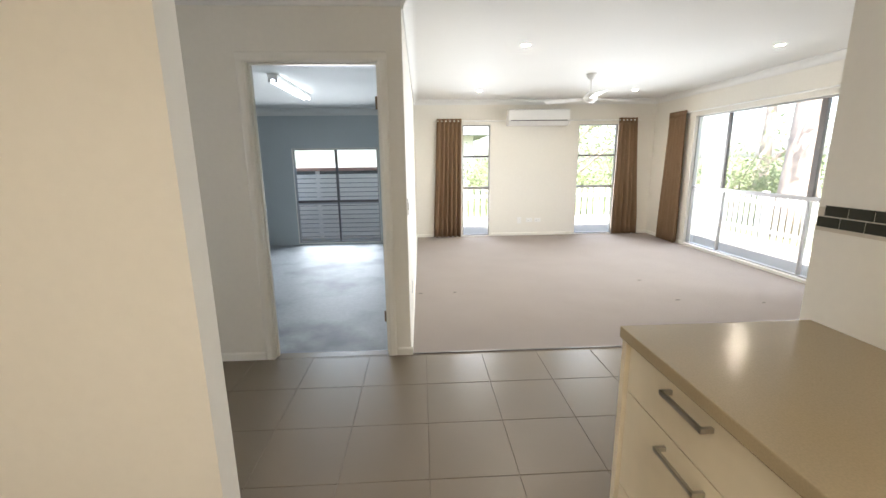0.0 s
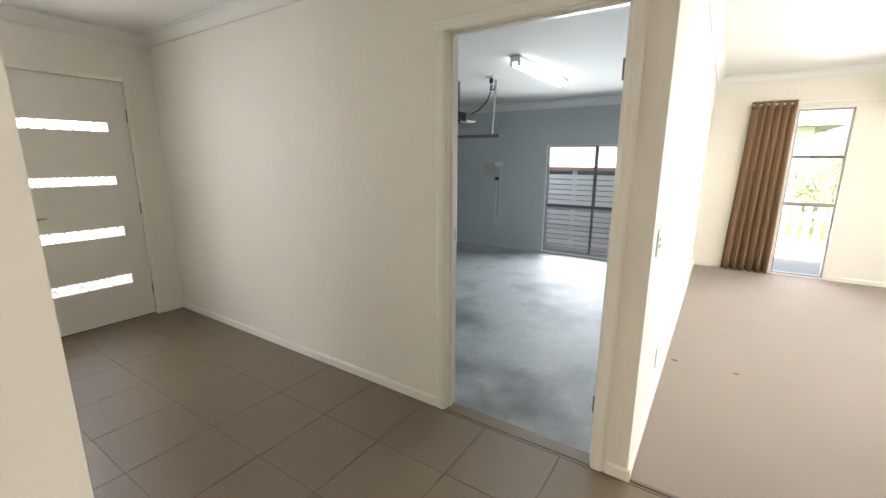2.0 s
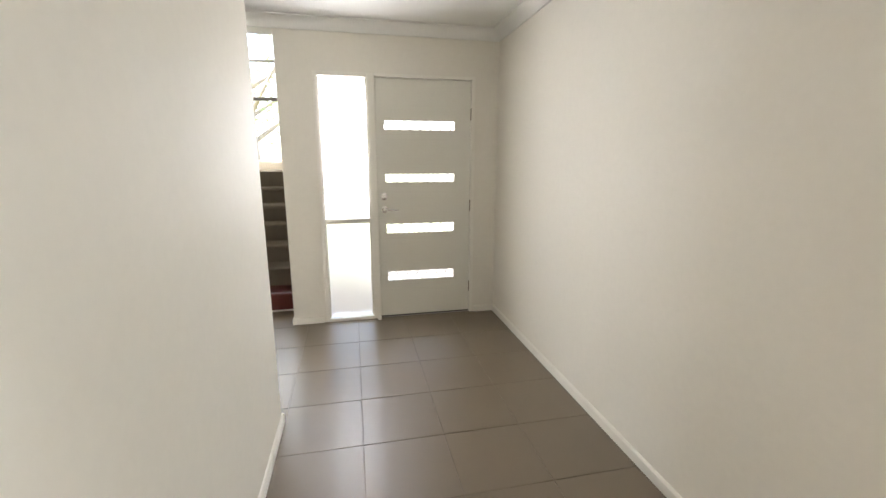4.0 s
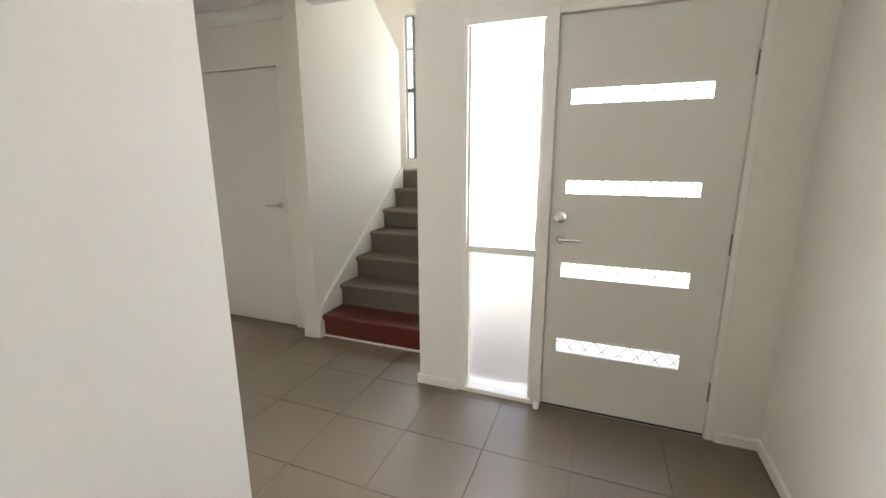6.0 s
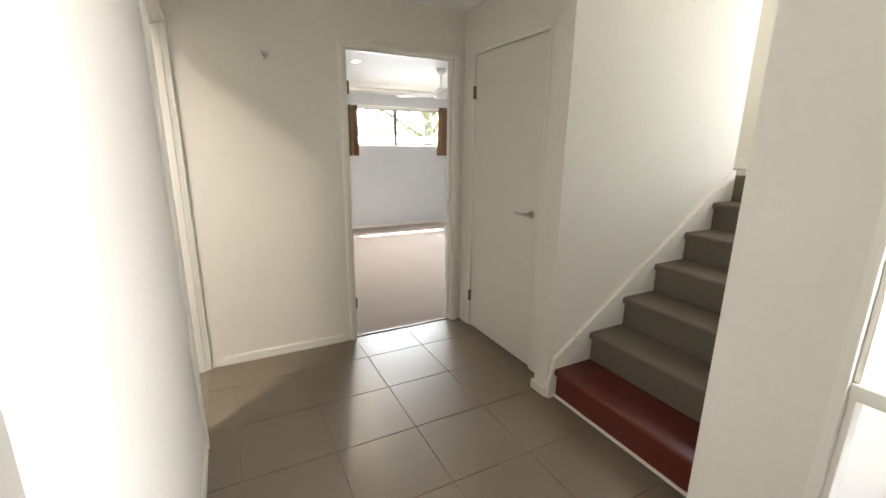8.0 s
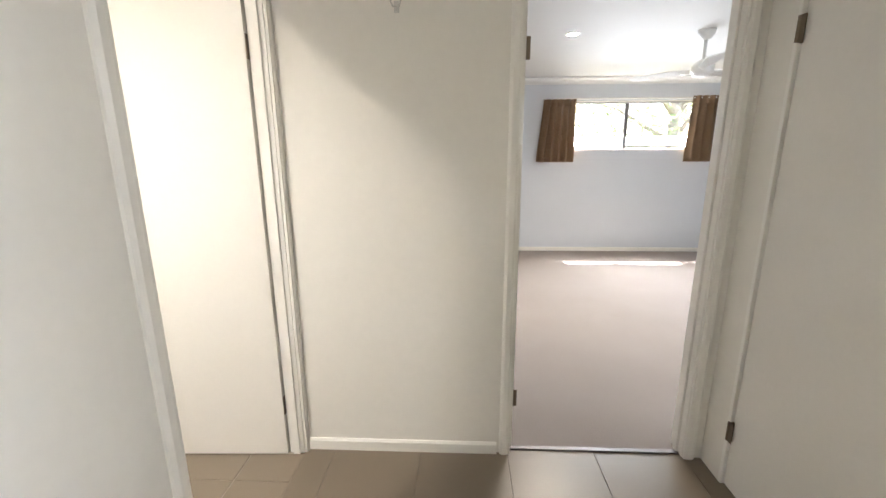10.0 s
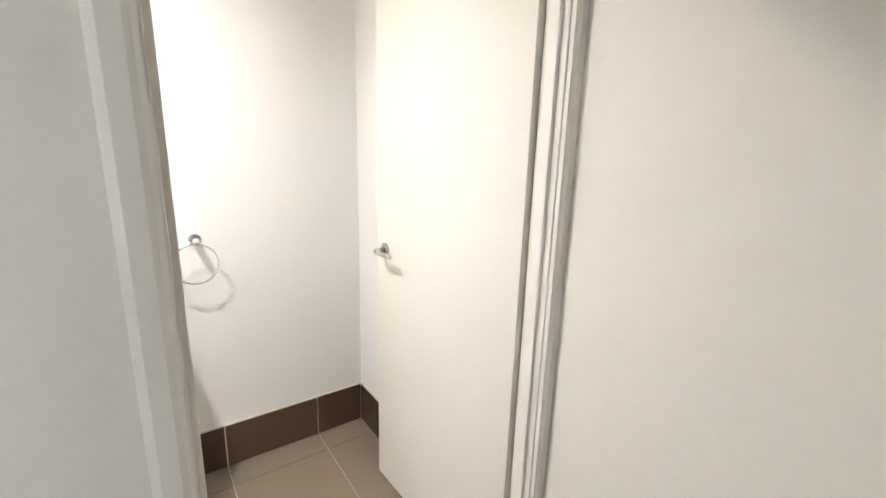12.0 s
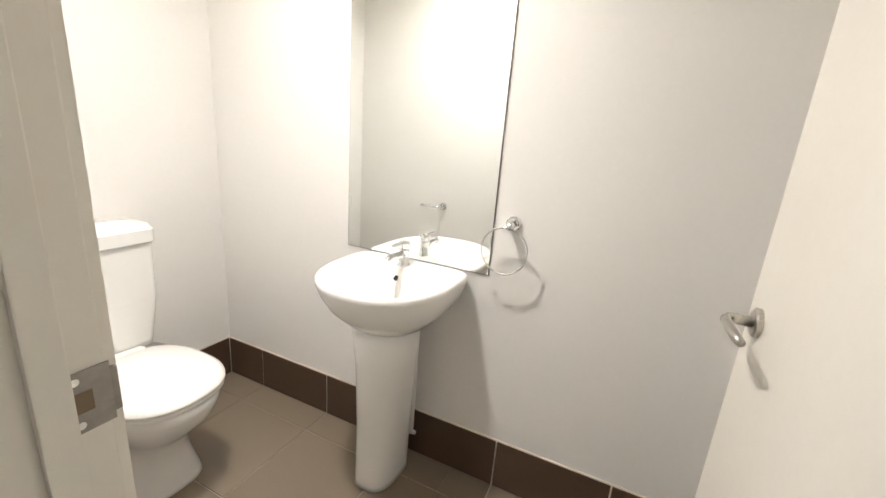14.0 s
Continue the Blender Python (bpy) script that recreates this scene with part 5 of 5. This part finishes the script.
def bush(x, y, r, h, leaves, seed, label):
    rnd = random.Random(seed)
    b = empty("shrub", pose(x, y, -0.22), label, "shrub", "garden shrubs")
    bm = bmesh.new()
    for k in range(6):
        a = k * 1.05
        tube_bm(bm, [(0, 0, 0), (r * 0.3 * math.cos(a), r * 0.3 * math.sin(a), h * 0.5), (r * 0.6 * math.cos(a + 0.3), r * 0.6 * math.sin(a + 0.3), h * 0.9)], [0.03, 0.02, 0.008], 6)
    part("stems", bm, BARK, b)
    vs, fs = [], []
    for k in range(leaves):
        a, q = rnd.uniform(0, 2 * math.pi), math.sqrt(rnd.random())
        p = Vector((r * q * math.cos(a), r * q * math.sin(a), h * (0.15 + 0.85 * rnd.random()) * (1.05 - 0.45 * q) + rnd.gauss(0, 0.06)))
        d1 = Vector((rnd.gauss(0, 1), rnd.gauss(0, 1), rnd.gauss(0.3, 0.6))).normalized()
        d2 = d1.cross(Vector((rnd.gauss(0, 1), rnd.gauss(0, 1), rnd.gauss(0, 1)))).normalized()
        ln = 0.11 * rnd.uniform(0.6, 1.5)
        i = len(vs)
        vs += [p, p + d1 * ln * 0.5 + d2 * ln * 0.22, p + d1 * ln, p + d1 * ln * 0.5 - d2 * ln * 0.22]
        fs.append((i, i + 1, i + 2, i + 3))
    me = bpy.data.meshes.new("foliage")
    me.from_pydata([tuple(v) for v in vs], [], fs)
    me.materials.append(LEAF)
    cr = new("foliage", me)
    cr.parent = b
    return b


for k, (x, y) in enumerate(((8.6, 8.0), (9.3, 3.4), (9.0, 6.2), (6.2, 9.4), (3.9, 10.0), (2.4, 10.6), (-6.6, -11.0), (-4.6, -10.8))):
    bush(x, y, 1.3, 1.9, 2200, 40 + k, "dense green garden shrub")

hs = empty("neighbour_house", pose(-1.0, 14.0, -0.22), "pale neighbouring house with a low grey roof", "house")
part("wall", box(-6.0, 3.2, 0, 6, 0, 2.6), CLAD, hs)
bm = bmesh.new()
prism_bm(bm, [(-0.7, 2.55), (6.7, 2.55), (3.0, 4.1)], "x", -6.6, 3.8)
part("roof", bm, mat("grey_roof_steel", (0.20, 0.21, 0.22), 0.5, stain=0.1), hs)
w = part("window", box(0.6, 2.2, -0.03, 0.02, 0.9, 2.1, 0.01), ALU_DARK, hs)
part("pane", box(0.66, 2.14, -0.04, -0.031, 0.96, 2.04), mat("dark_window_glass", (0.03, 0.035, 0.04), 0.05), w)


# ---- floor tiles and tiled skirting ----
PITCH, GAP = 0.413, 0.003
tile_meshes = {}


def tile_piece(parent, material, x0, x1, y0, y1, top, key):
    w, d = round(x1 - x0, 3), round(y1 - y0, 3)
    if w < 0.006 or d < 0.006:
        return
    k = (w, d, key)
    if k not in tile_meshes:
        bm = bmesh.new()
        c = 0.0012
        lo = [(-w / 2, -d / 2), (w / 2, -d / 2), (w / 2, d / 2), (-w / 2, d / 2)]
        hi = [(a - c * (1 if a > 0 else -1), b - c * (1 if b > 0 else -1)) for a, b in lo]
        loft_bm(bm, [[(a, b, -0.0045) for a, b in lo], [(a, b, -c) for a, b in lo], [(a, b, 0) for a, b in hi]])
        tile_meshes[k] = finish(bm, "tile", material)
    ob = new("tile", tile_meshes[k])
    ob.parent = parent
    ob.location = ((x0 + x1) / 2, (y0 + y1) / 2, top)


def lay(parent, material, rects, ax, ay, top, key):
    for rx0, rx1, ry0, ry1 in rects:
        i0, i1 = math.floor((rx0 - ax) / PITCH), math.ceil((rx1 - ax) / PITCH)
        j0, j1 = math.floor((ry0 - ay) / PITCH), math.ceil((ry1 - ay) / PITCH)
        for i in range(i0, i1):
            for j in range(j0, j1):
                x0, x1 = max(rx0, ax + i * PITCH + GAP / 2), min(rx1, ax + (i + 1) * PITCH - GAP / 2)
                y0, y1 = max(ry0, ay + j * PITCH + GAP / 2), min(ry1, ay + (j + 1) * PITCH - GAP / 2)
                if x1 > x0 and y1 > y0:
                    tile_piece(parent, material, x0, x1, y0, y1, top, key)


lay(hall_floor, TILE, [(FX - 0.02, 2.6, HS, -0.004), (CX - 0.02, VX, VS - 0.02, HS), (-0.515, 1.30, HS - 0.1, HS),
                       (-1.35, 1.30, -3.6, HS - 0.1)], 0.11, -0.02, 0.0, "hall")
lay(wc_floor, TILE_WC, [(VX + 0.0, WE - 0.002, -4.0, -3.245), (VX + 0.10, WE - 0.002, -3.245, WN - 0.002), (VX + 0.10, WE - 0.002, WS + 0.002, -4.0)], -1.560, -3.415, 0.0006, "wc")

sk = structure("skirting_toilet", box(WE - 0.0055, WE, WS, WN, 0.0, 0.207), GROUT_WC, "dark brown tiled skirting with pale joints", "skirting")
for nm, bb in (("bed_north", box(VX + 0.10, WE, WN - 0.0055, WN, 0.0, 0.207)), ("bed_south", box(VX + 0.10, WE, WS, WS + 0.0055, 0.0, 0.207)),
               ("bed_west", box(VX + 0.10, VX + 0.1055, -3.185, WN, 0.0, 0.207))):
    part(nm, bb, GROUT_WC, sk)


def skirt_row(axis, wall, side, lo, hi, anchor):
    i0, i1 = math.floor((lo - anchor) / PITCH), math.ceil((hi - anchor) / PITCH)
    for i in range(i0, i1):
        a, b = max(lo, anchor + i * PITCH + 0.003), min(hi, anchor + (i + 1) * PITCH - 0.003)
        if b - a < 0.01:
            continue
        w0, w1 = wall + side * 0.004, wall + side * 0.010
        part("tile", box(w0, w1, a, b, 0.004, 0.203, 0.001) if axis == "y" else box(a, b, w0, w1, 0.004, 0.203, 0.001), TILE_SKIRT, sk)


skirt_row("y", WE, -1, WS + 0.012, WN - 0.012, -3.415)
skirt_row("x", WN, -1, VX + 0.11, WE - 0.012, -1.596)
skirt_row("x", WS, 1, VX + 0.11, WE - 0.012, -1.596)
skirt_row("y", VX + 0.10, 1, -3.185, WN - 0.012, -3.415)
